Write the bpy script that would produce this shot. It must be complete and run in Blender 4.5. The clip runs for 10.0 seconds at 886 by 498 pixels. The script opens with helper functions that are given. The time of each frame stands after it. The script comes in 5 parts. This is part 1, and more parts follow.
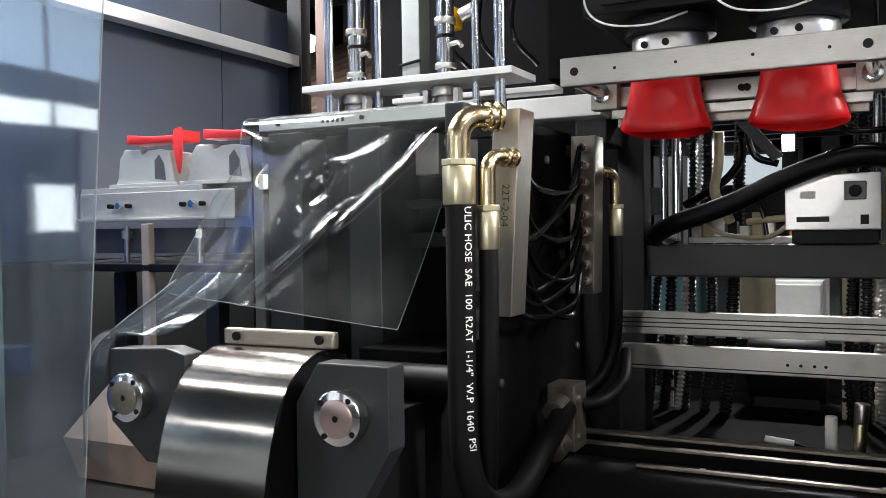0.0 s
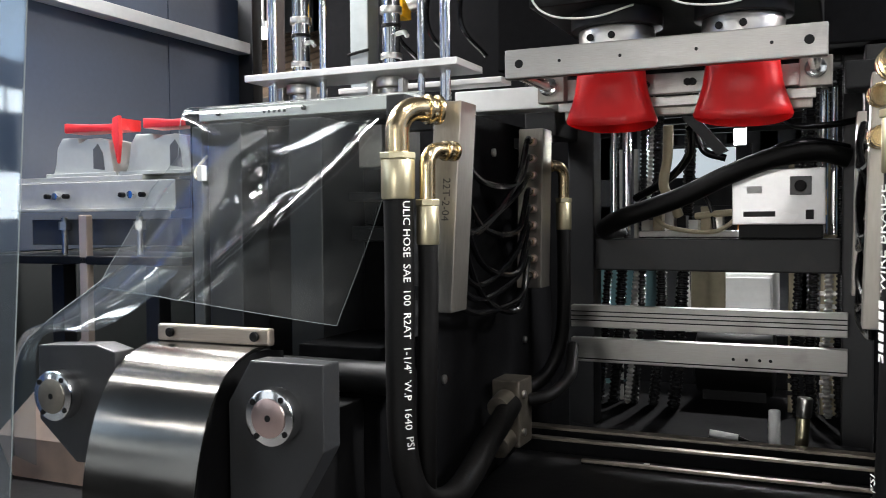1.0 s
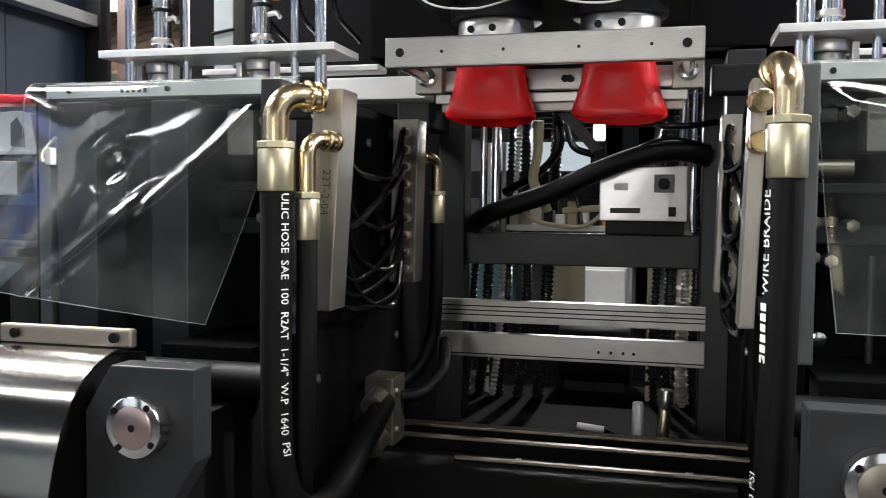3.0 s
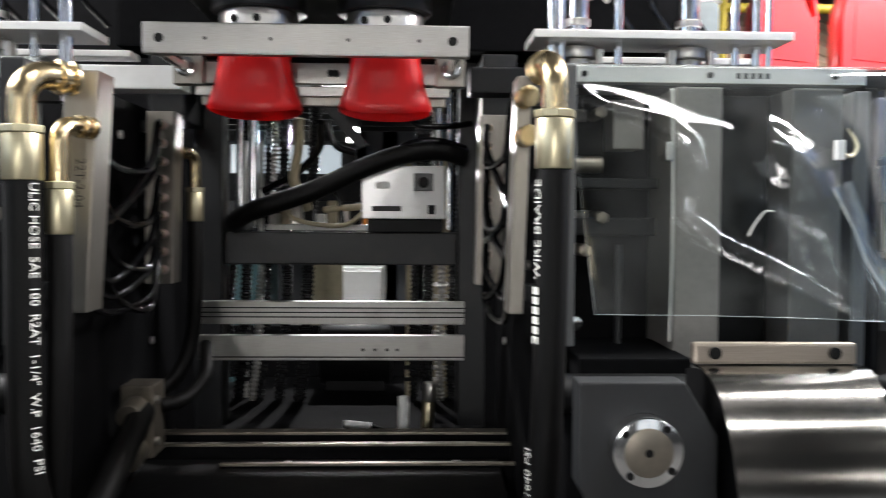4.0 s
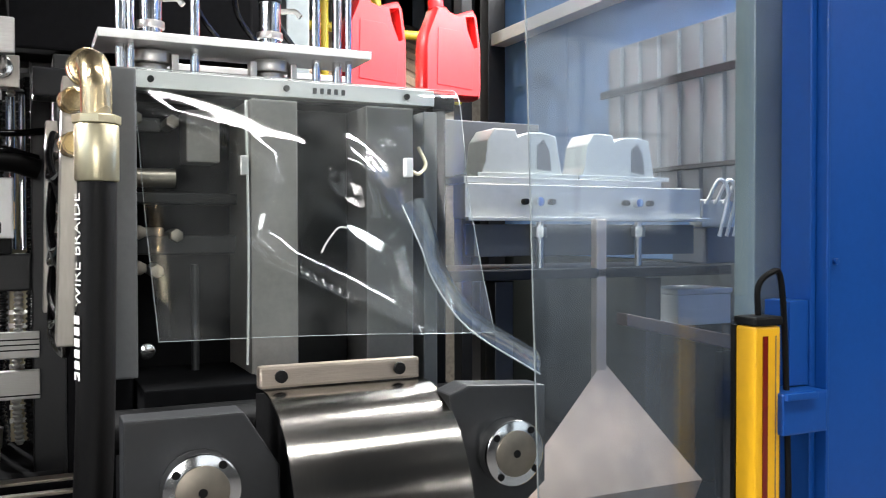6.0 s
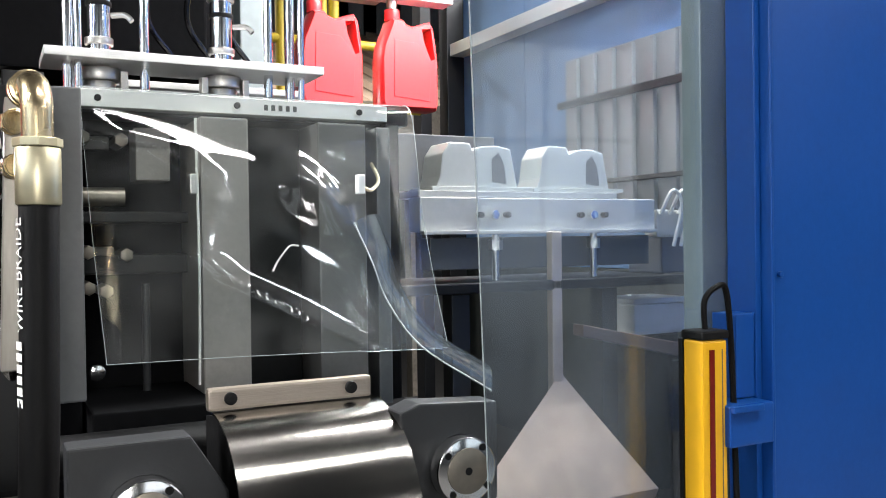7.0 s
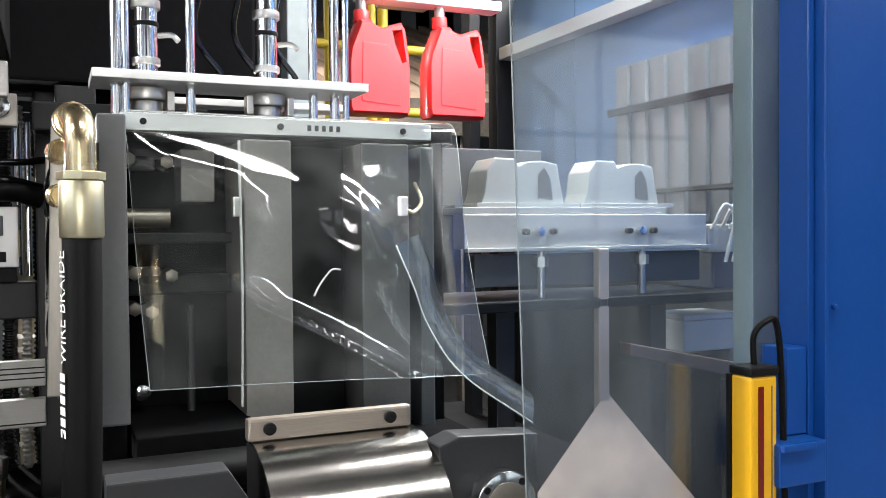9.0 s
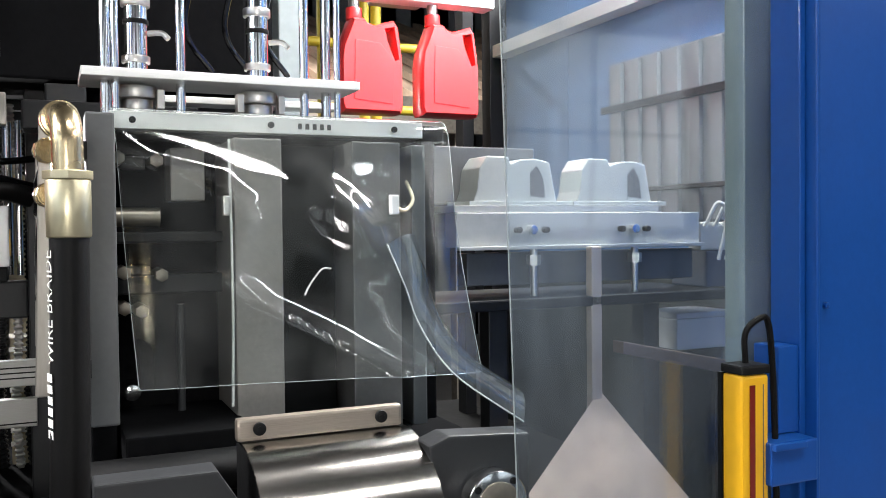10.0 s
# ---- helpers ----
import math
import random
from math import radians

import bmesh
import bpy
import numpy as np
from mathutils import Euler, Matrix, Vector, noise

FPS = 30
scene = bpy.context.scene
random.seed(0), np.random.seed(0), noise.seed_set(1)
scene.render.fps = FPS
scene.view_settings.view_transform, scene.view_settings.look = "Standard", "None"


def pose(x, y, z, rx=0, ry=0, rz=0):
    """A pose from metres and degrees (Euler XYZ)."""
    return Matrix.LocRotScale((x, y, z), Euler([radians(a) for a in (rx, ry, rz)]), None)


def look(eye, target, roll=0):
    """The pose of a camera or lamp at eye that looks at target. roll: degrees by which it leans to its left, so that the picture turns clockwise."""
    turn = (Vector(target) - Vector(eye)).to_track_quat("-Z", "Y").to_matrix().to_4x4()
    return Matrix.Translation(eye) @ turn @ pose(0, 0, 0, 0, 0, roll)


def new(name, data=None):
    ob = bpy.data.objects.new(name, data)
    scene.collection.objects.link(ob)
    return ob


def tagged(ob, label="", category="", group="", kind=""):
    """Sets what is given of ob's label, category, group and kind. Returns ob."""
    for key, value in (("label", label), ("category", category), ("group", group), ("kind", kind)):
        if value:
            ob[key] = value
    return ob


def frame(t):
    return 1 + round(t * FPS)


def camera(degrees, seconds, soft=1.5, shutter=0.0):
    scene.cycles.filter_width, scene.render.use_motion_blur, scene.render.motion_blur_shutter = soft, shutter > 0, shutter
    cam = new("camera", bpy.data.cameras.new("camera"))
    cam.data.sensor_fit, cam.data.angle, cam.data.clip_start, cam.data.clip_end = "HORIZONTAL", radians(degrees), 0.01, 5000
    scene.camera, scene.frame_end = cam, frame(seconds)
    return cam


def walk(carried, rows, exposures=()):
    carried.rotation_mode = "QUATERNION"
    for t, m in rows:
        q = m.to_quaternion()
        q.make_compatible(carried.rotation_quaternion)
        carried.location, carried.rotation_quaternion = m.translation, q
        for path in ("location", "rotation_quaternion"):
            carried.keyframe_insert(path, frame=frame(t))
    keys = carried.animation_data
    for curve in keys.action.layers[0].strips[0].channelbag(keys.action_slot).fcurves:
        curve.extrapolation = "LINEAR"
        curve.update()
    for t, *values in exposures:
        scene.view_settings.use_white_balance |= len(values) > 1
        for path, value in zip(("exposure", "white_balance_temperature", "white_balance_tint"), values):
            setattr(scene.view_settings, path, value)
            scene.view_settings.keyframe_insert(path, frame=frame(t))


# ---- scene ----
cam = camera(53.5, 10.0, soft=0.9, shutter=0.35)
PATH = [
    (0, (0.269, -1.518, 1.489), (-0.628, 0.269, 1.447), -0.8),
    (0.5, (0.282, -1.487, 1.495), (-0.592, 0.311, 1.437), -0.5),
    (1, (0.293, -1.477, 1.497), (-0.529, 0.344, 1.43), -0.5),
    (1.5, (0.277, -1.471, 1.513), (-0.452, 0.39, 1.423), -0.1),
    (2, (0.26, -1.461, 1.513), (-0.374, 0.434, 1.42), 0.1),
    (3.5, (0.202, -1.44, 1.502), (-0.098, 0.535, 1.413), 0.6),
    (4, (0.178, -1.436, 1.486), (0.251, 0.562, 1.411), 0.4),
    (4.5, (0.196, -1.391, 1.477), (0.621, 0.562, 1.413), 0.7),
    (5, (0.237, -1.38, 1.485), (0.856, 0.52, 1.403), 1.0),
    (5.5, (0.268, -1.378, 1.484), (1.037, 0.467, 1.424), 0.3),
    (6, (0.289, -1.384, 1.488), (1.144, 0.423, 1.452), -0.1),
    (7.5, (0.314, -1.398, 1.511), (1.239, 0.375, 1.486), -0.9),
    (8, (0.318, -1.394, 1.519), (1.177, 0.412, 1.501), -0.7),
    (8.5, (0.326, -1.393, 1.542), (1.129, 0.438, 1.507), -0.6),
    (9, (0.331, -1.388, 1.554), (1.143, 0.439, 1.509), -0.5),
    (9.5, (0.333, -1.386, 1.558), (1.154, 0.437, 1.506), -0.5),
    (10, (0.339, -1.386, 1.555), (1.16, 0.437, 1.505), -0.6),
]
walk(cam, [(t, look(eye, target, roll)) for t, eye, target, roll in PATH],
     exposures=((0.0, 0.0), (2.0, -0.04), (3.5, -0.13), (4.0, -0.1), (5.0, 0.12), (6.0, 0.27), (7.5, 0.27), (10.0, 0.2)))


# ---- world and lamps ----
world = bpy.data.worlds.new("world")
scene.world = world
world.use_nodes = True
world.node_tree.nodes["Background"].inputs[0].default_value = (0.55, 0.7, 1.0, 1)
world.node_tree.nodes["Background"].inputs[1].default_value = 0.02


def area(name, loc, target, sx, sy, watts, colour=(0.98, 0.975, 0.985)):
    d = bpy.data.lights.new(name, "AREA")
    d.shape, d.size, d.size_y, d.energy, d.color = "RECTANGLE", sx, sy, watts, colour
    ob = new(name, d)
    ob.matrix_world = look(loc, target)
    return ob


# hall lamps (their housings are built with the hall)
LAMPS = [(-2.35, 0.25, 3.3), (2.35, 0.25, 3.3), (-2.5, -1.55, 3.9), (4.4, -2.6, 3.9), (1.25, -1.65, 3.9), (-1.6, 4.0, 3.9), (1.6, 4.0, 3.9), (-4.5, -5.5, 3.9), (4.8, -5.5, 3.9)]
for lx, ly, lz in LAMPS:
    area("lamp_light", (lx, ly, lz - 0.06), (lx, ly, 0), 1.3, 0.16, 250 if abs(ly) < 1 else (110 if ly > 2 else 40))
# fill tubes added to brighten bottles and trim nests; none is seen
FILL_TUBES = [(-1.62, 0.0, 2.42), (1.62, 0.0, 2.42)]
for lx, ly, lz in FILL_TUBES:
    area("fill_tube_light", (lx, ly, lz - 0.03), (lx * 0.7, ly, 1.6), 0.05, 0.8, 34, (1, 0.98, 0.97))
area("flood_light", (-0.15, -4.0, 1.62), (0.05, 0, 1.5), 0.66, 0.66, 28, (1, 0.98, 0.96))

area("work_light", (-0.045, 1.94, 1.79), (-0.045, 0.9, 1.35), 0.05, 0.05, 16)

# ---- materials ----


def mat(name, colour, rough=0.5, metal=0.0, grain=40.0, vary=0.12, bump=0.05, streak=None, coat=0.0, dirt=0.0, spec=0.5):
    m = bpy.data.materials.new(name)
    m.use_nodes = True
    nt = m.node_tree
    n, l = nt.nodes, nt.links
    b = n["Principled BSDF"]
    tc = n.new("ShaderNodeTexCoord")
    mp = n.new("ShaderNodeMapping")
    if streak:
        mp.inputs["Scale"].default_value = streak
    l.new(tc.outputs["Object"], mp.inputs["Vector"])
    fine = n.new("ShaderNodeTexNoise")
    fine.inputs["Scale"].default_value, fine.inputs["Detail"].default_value = grain, 5
    l.new(mp.outputs["Vector"], fine.inputs["Vector"])
    wide = n.new("ShaderNodeTexNoise")
    wide.inputs["Scale"].default_value, wide.inputs["Detail"].default_value = 5.0, 3
    l.new(tc.outputs["Object"], wide.inputs["Vector"])
    add = n.new("ShaderNodeMath")
    add.operation = "ADD"
    l.new(fine.outputs["Fac"], add.inputs[0])
    l.new(wide.outputs["Fac"], add.inputs[1])
    ramp = n.new("ShaderNodeMapRange")
    ramp.inputs["From Min"].default_value, ramp.inputs["From Max"].default_value = 0.6, 1.4
    ramp.inputs["To Min"].default_value, ramp.inputs["To Max"].default_value = 1 - vary, 1 + vary
    l.new(add.outputs[0], ramp.inputs["Value"])
    mul = n.new("ShaderNodeMix")
    mul.data_type, mul.blend_type = "RGBA", "MULTIPLY"
    mul.inputs["Factor"].default_value = 1
    mul.inputs["A"].default_value = (*colour, 1)
    l.new(ramp.outputs["Result"], mul.inputs["B"])
    out = mul.outputs["Result"]
    if dirt:
        spots = n.new("ShaderNodeTexNoise")
        spots.inputs["Scale"].default_value, spots.inputs["Detail"].default_value = 14, 8
        l.new(tc.outputs["Object"], spots.inputs["Vector"])
        cut = n.new("ShaderNodeMapRange")
        cut.inputs["From Min"].default_value, cut.inputs["From Max"].default_value = 0.56, 0.74
        cut.inputs["To Max"].default_value = dirt
        l.new(spots.outputs["Fac"], cut.inputs["Value"])
        mx = n.new("ShaderNodeMix")
        mx.data_type = "RGBA"
        mx.inputs["B"].default_value = (0.05, 0.04, 0.03, 1)
        l.new(cut.outputs["Result"], mx.inputs["Factor"])
        l.new(out, mx.inputs["A"])
        out = mx.outputs["Result"]
    l.new(out, b.inputs["Base Color"])
    rr = n.new("ShaderNodeMapRange")
    rr.inputs["To Min"].default_value, rr.inputs["To Max"].default_value = max(0.02, rough - 0.1), min(1, rough + 0.12)
    l.new(wide.outputs["Fac"], rr.inputs["Value"])
    l.new(rr.outputs["Result"], b.inputs["Roughness"])
    b.inputs["Metallic"].default_value = metal
    b.inputs["Coat Weight"].default_value = coat
    b.inputs["Specular IOR Level"].default_value = spec
    bp = n.new("ShaderNodeBump")
    bp.inputs["Strength"].default_value, bp.inputs["Distance"].default_value = bump, 0.002
    l.new(fine.outputs["Fac"], bp.inputs["Height"])
    l.new(bp.outputs["Normal"], b.inputs["Normal"])
    return m


def clear(name, tint, haze, haze_colour, rough=0.04, warp=0.15, gain=1.0, low=0.5, high=1.8, tall=1.0, size=9.0):
    """Clear plastic sheet: see-through, glossy, with scuffs and a little haze."""
    m = bpy.data.materials.new(name)
    m.use_nodes = True
    nt = m.node_tree
    n, l = nt.nodes, nt.links
    n.remove(n["Principled BSDF"])
    out = n["Material Output"]
    tr, gl, df = n.new("ShaderNodeBsdfTransparent"), n.new("ShaderNodeBsdfGlossy"), n.new("ShaderNodeBsdfDiffuse")
    tr.inputs["Color"].default_value = (*tint, 1)
    gl.inputs["Roughness"].default_value = rough
    df.inputs["Color"].default_value = (*haze_colour, 1)
    tc, ns = n.new("ShaderNodeTexCoord"), n.new("ShaderNodeTexNoise")
    ns.inputs["Scale"].default_value, ns.inputs["Detail"].default_value = 3.0, 1
    l.new(tc.outputs["Object"], ns.inputs["Vector"])
    bp = n.new("ShaderNodeBump")
    bp.inputs["Strength"].default_value, bp.inputs["Distance"].default_value = warp, 0.05
    l.new(ns.outputs["Fac"], bp.inputs["Height"])
    l.new(bp.outputs["Normal"], gl.inputs["Normal"])
    scuff = n.new("ShaderNodeTexNoise")
    scuff.inputs["Scale"].default_value, scuff.inputs["Detail"].default_value = size, 9
    run = n.new("ShaderNodeMapping")
    run.inputs["Scale"].default_value = (1, 1, tall)
    l.new(tc.outputs["Object"], run.inputs["Vector"])
    l.new(run.outputs["Vector"], scuff.inputs["Vector"])
    hz = n.new("ShaderNodeMapRange")
    hz.inputs["From Min"].default_value, hz.inputs["From Max"].default_value = 0.35, 0.75
    hz.inputs["To Min"].default_value, hz.inputs["To Max"].default_value = haze * low, haze * high
    l.new(scuff.outputs["Fac"], hz.inputs["Value"])
    m1, m2 = n.new("ShaderNodeMixShader"), n.new("ShaderNodeMixShader")
    l.new(hz.outputs["Result"], m1.inputs[0])
    l.new(tr.outputs[0], m1.inputs[1])
    l.new(df.outputs[0], m1.inputs[2])
    lw = n.new("ShaderNodeLayerWeight")
    lw.inputs["Blend"].default_value = 0.5
    pw = n.new("ShaderNodeMath")
    pw.operation = "POWER"
    pw.inputs[1].default_value = 4.0
    l.new(lw.outputs["Facing"], pw.inputs[0])
    fr = n.new("ShaderNodeMath")
    fr.operation = "MULTIPLY_ADD"
    fr.inputs[1].default_value, fr.inputs[2].default_value = 0.9, 0.045
    l.new(pw.outputs[0], fr.inputs[0])
    g = n.new("ShaderNodeMath")
    g.operation = "MULTIPLY"
    g.use_clamp = True
    g.inputs[1].default_value = gain
    l.new(fr.outputs[0], g.inputs[0])
    l.new(g.outputs[0], m2.inputs[0])
    l.new(m1.outputs[0], m2.inputs[1])
    l.new(gl.outputs[0], m2.inputs[2])
    l.new(m2.outputs[0], out.inputs["Surface"])
    return m


def glow(name, colour, strength):
    m = bpy.data.materials.new(name)
    m.use_nodes = True
    b = m.node_tree.nodes["Principled BSDF"]
    b.inputs["Base Color"].default_value = (0.8, 0.8, 0.8, 1)
    b.inputs["Emission Color"].default_value = (*colour, 1)
    b.inputs["Emission Strength"].default_value = strength
    return m


STEEL = mat("brushed_steel", (0.62, 0.6, 0.57), 0.3, 1.0, 60, 0.1, 0.12, (1, 1, 30))
STEEL_H = mat("brushed_steel_lengthwise", (0.8, 0.79, 0.77), 0.34, 0.4, 60, 0.1, 0.15, (0.6, 20, 30))
SHEET = mat("stainless_sheet", (0.21, 0.2, 0.185), 0.17, 1.0, 70, 0.12, 0.06, (20, 0.4, 0.4))
tangent = SHEET.node_tree.nodes.new("ShaderNodeTangent")
tangent.direction_type, tangent.axis = "RADIAL", "X"
sheet_bsdf = SHEET.node_tree.nodes["Principled BSDF"]
SHEET.node_tree.links.new(tangent.outputs[0], sheet_bsdf.inputs["Tangent"])
sheet_bsdf.inputs["Anisotropic"].default_value = 0.7
sheet_bsdf.inputs["Anisotropic Rotation"].default_value = 0.25
CHROME = mat("chrome", (0.78, 0.78, 0.78), 0.1, 1.0, 30, 0.05, 0.02)
ALU = mat("milled_aluminium", (0.3, 0.28, 0.25), 0.42, 1.0, 80, 0.12, 0.15, (3, 3, 0.5), dirt=0.15)
GROUND = mat("ground_steel_bar", (0.38, 0.37, 0.35), 0.33, 1.0, 60, 0.22, 0.15, (0.6, 20, 30))
BRACKET = mat("tarnished_steel_bar", (0.5, 0.43, 0.36), 0.36, 0.9, 60, 0.15, 0.12, (0.6, 20, 30), dirt=0.15)
DULLALU = mat("dull_aluminium_profile", (0.38, 0.37, 0.35), 0.42, 1.0, 60, 0.12, 0.12, (0.5, 12, 20), dirt=0.2)
ALU_PALE = mat("pale_aluminium", (0.46, 0.465, 0.44), 0.45, 0.25, 70, 0.08, 0.1)
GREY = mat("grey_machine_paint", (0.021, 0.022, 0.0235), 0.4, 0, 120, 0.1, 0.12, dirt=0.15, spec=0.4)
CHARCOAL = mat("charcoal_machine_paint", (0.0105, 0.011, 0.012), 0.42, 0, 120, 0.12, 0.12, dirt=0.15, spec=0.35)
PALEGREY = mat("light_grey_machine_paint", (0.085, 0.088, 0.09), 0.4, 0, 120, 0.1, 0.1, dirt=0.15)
# rib grey raised so that it holds some of the film's pale veil
RIBPALE = mat("warm_grey_rib_veiled", (0.24, 0.222, 0.205), 0.42, 0, 120, 0.12, 0.1, dirt=0.2)
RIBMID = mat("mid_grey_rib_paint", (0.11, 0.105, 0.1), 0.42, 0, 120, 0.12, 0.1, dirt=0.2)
COLUMN = mat("pale_grey_column_paint", (0.24, 0.27, 0.27), 0.4, 0, 60, 0.1, 0.05, dirt=0.15)
OLIVE = mat("olive_beige_paint", (0.2, 0.18, 0.12), 0.4, 0, 40, 0.15, 0.05, dirt=0.2)
DARK = mat("dark_machine_paint", (0.007, 0.0075, 0.0085), 0.45, 0, 100, 0.18, 0.12, dirt=0.12, spec=0.25)
BLACK = mat("oily_black_steel", (0.004, 0.004, 0.0043), 0.5, 0.0, 60, 0.3, 0.2, spec=0.2)
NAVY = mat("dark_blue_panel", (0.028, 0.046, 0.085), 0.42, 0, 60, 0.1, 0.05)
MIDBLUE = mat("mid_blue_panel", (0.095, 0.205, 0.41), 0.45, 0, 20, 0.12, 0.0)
GREENGREY = mat("grey_green_panel", (0.011, 0.015, 0.014), 0.4, 0, 60, 0.12, 0.05)
BLUE = mat("blue_enamel", (0.006, 0.062, 0.28), 0.34, 0, 90, 0.08, 0.1, coat=0.1, dirt=0.06, spec=0.3)
YELLOW = mat("yellow_enamel", (0.8, 0.42, 0.01), 0.35, 0, 60, 0.06, 0.05, coat=0.3)
YPIPE = mat("yellow_pipe_paint", (0.55, 0.42, 0.03), 0.45, 0, 60, 0.12, 0.05)
REDBAND = mat("dark_red_lens", (0.16, 0.01, 0.005), 0.2, 0, 40, 0.05, 0.0, coat=0.5)
BRASS = mat("zinc_yellow_brass", (0.6, 0.48, 0.29), 0.24, 1.0, 50, 0.12, 0.06)
BRASSY = mat("dull_yellow_zinc", (0.62, 0.56, 0.38), 0.36, 1.0, 60, 0.12, 0.1, dirt=0.1)
RUBBER = mat("black_rubber", (0.0035, 0.0033, 0.0033), 0.5, 0, 160, 0.2, 0.2, spec=0.16)
GLOSSRUB = mat("glossy_black_tube", (0.004, 0.004, 0.0045), 0.14, 0, 60, 0.2, 0.03, spec=0.3)
RIBBED = mat("ribbed_black_conduit", (0.016, 0.016, 0.017), 0.2, 0, 60, 0.2, 0.03)
RIBWHITE = mat("ribbed_grey_conduit", (0.4, 0.39, 0.36), 0.45, 0, 60, 0.15, 0.05)
INK = mat("white_ink", (0.78, 0.77, 0.72), 0.6, 0, 300, 0.2, 0.0)
MARKER = mat("black_marker", (0.03, 0.03, 0.03), 0.6, 0, 50, 0.1, 0.0)
PARISON = mat("molten_red_plastic", (0.66, 0.016, 0.018), 0.3, 0, 20, 0.12, 0.06)
BOTTLE = mat("red_moulded_plastic", (0.72, 0.04, 0.042), 0.33, 0, 90, 0.06, 0.05)
NEST = mat("white_grey_nylon", (0.64, 0.64, 0.6), 0.4, 0, 60, 0.05, 0.05)
NESTGREY = mat("grey_green_nylon", (0.4, 0.42, 0.4), 0.4, 0, 60, 0.06, 0.05, dirt=0.06)
WHITE = mat("white_paint", (0.74, 0.75, 0.74), 0.45, 0, 60, 0.06, 0.05, dirt=0.05)
ENAMEL = mat("glossy_grey_white_enamel", (0.66, 0.66, 0.64), 0.24, 0, 60, 0.05, 0.02, coat=0.4, dirt=0.05)
POSTPAINT = mat("grey_green_post_paint", (0.085, 0.115, 0.115), 0.42, 0, 60, 0.12, 0.06, dirt=0.1)
BROWN = mat("brown_steel_primer", (0.16, 0.105, 0.085), 0.5, 0, 60, 0.12, 0.08, dirt=0.2)
BEIGE = mat("beige_cable", (0.42, 0.36, 0.24), 0.5, 0, 60, 0.1, 0.03)
HALLWALL = mat("corrugated_wall_paint", (0.3, 0.31, 0.32), 0.5, 0, 30, 0.08, 0.05, dirt=0.1)
CONCRETE = mat("concrete", (0.13, 0.125, 0.12), 0.7, 0, 60, 0.15, 0.3, dirt=0.25)
ROOFMAT = mat("roof_sheet", (0.2, 0.21, 0.22), 0.5, 0, 30, 0.1, 0.05)
OILED = mat("oily_zinc_steel", (0.26, 0.23, 0.19), 0.4, 0.9, 40, 0.3, 0.2, dirt=0.4)
COPPER = mat("pinkish_machined_steel", (0.62, 0.47, 0.44), 0.28, 1.0, 60, 0.1, 0.1)
FILM = clear("clear_film", (0.91, 0.945, 0.935), 0.02, (0.78, 0.8, 0.78), 0.04, 0.03, 1.2, 0.15, 2.8)
SIDEFILM = clear("clear_side_sheet", (0.88, 0.92, 0.94), 0.015, (0.65, 0.74, 0.8), 0.06, 0.2, 0.8)
PANE = clear("clear_door_pane", (0.9, 0.94, 0.96), 0.04, (0.66, 0.76, 0.88), 0.035, 0.03, 1.4, 0.1, 2.8, 0.4, 5.0)
LAMPGLOW = glow("lamp_diffuser", (1.0, 0.98, 0.94), 20)
LEDGLOW = glow("work_lamp_lens", (1.0, 0.98, 0.95), 30)
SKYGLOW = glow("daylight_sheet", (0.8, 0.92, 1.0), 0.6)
# glow of the added south wall panels that brighten steel fronts
FRONT_GLOW = glow("front_fill_glow", (0.85, 0.93, 1.0), 0.8)
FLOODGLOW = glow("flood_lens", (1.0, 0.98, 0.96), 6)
# darkness inside the machine is put into this near-black, almost glossless colour
INNER_BLACK = mat("dark_interior_black", (0.0055, 0.0055, 0.006), 0.8, 0, 60, 0.3, 0.2, spec=0.03)
# white and blue glow of the added west wall panels
STREAK_GLOW = glow("window_daylight", (0.85, 0.93, 1.0), 8)
BLUE_GLOW = glow("pane_blue_glow", (0.55, 0.75, 1.0), 3.6)
# warm light on the chute steel is put into this beige
CHUTE = mat("beige_lit_sheet", (0.62, 0.5, 0.41), 0.36, 0.35, 14, 0.28, 0.15)
CUTEDGE = mat("cut_plastic_edge", (0.22, 0.25, 0.25), 0.3, 0, 40, 0.1, 0.0)

# ---- building helpers ----
BASE = {}


def thing(name, loc, label, category, group="", kind=""):
    ob = new(name)
    ob.empty_display_size = 0.05
    ob.location = loc
    BASE[ob] = Vector(loc)
    return tagged(ob, label, category, group, kind)


def link(name, bm, material, parent=None, label="", smooth=False):
    me = bpy.data.meshes.new(name)
    bmesh.ops.recalc_face_normals(bm, faces=bm.faces)
    lo = Vector([min(v.co[i] for v in bm.verts) for i in range(3)])
    hi = Vector([max(v.co[i] for v in bm.verts) for i in range(3)])
    base = Vector(((lo.x + hi.x) / 2, (lo.y + hi.y) / 2, lo.z))
    bm.transform(Matrix.Translation(-base))
    if smooth:
        for f in bm.faces:
            f.smooth = True
        for e in bm.edges:
            if len(e.link_faces) == 2 and e.calc_face_angle(0) > 0.7:
                e.smooth = False
    bm.to_mesh(me)
    bm.free()
    me.materials.append(material)
    ob = new(name, me)
    BASE[ob] = base
    if parent:
        ob.parent = parent
        ob.location = base - BASE[parent]
    else:
        ob.location = base
    if label:
        ob["label"] = label
    return ob


def part(name, bm, material, parent, label="", smooth=False):
    return link(name, bm, material, parent, label, smooth)


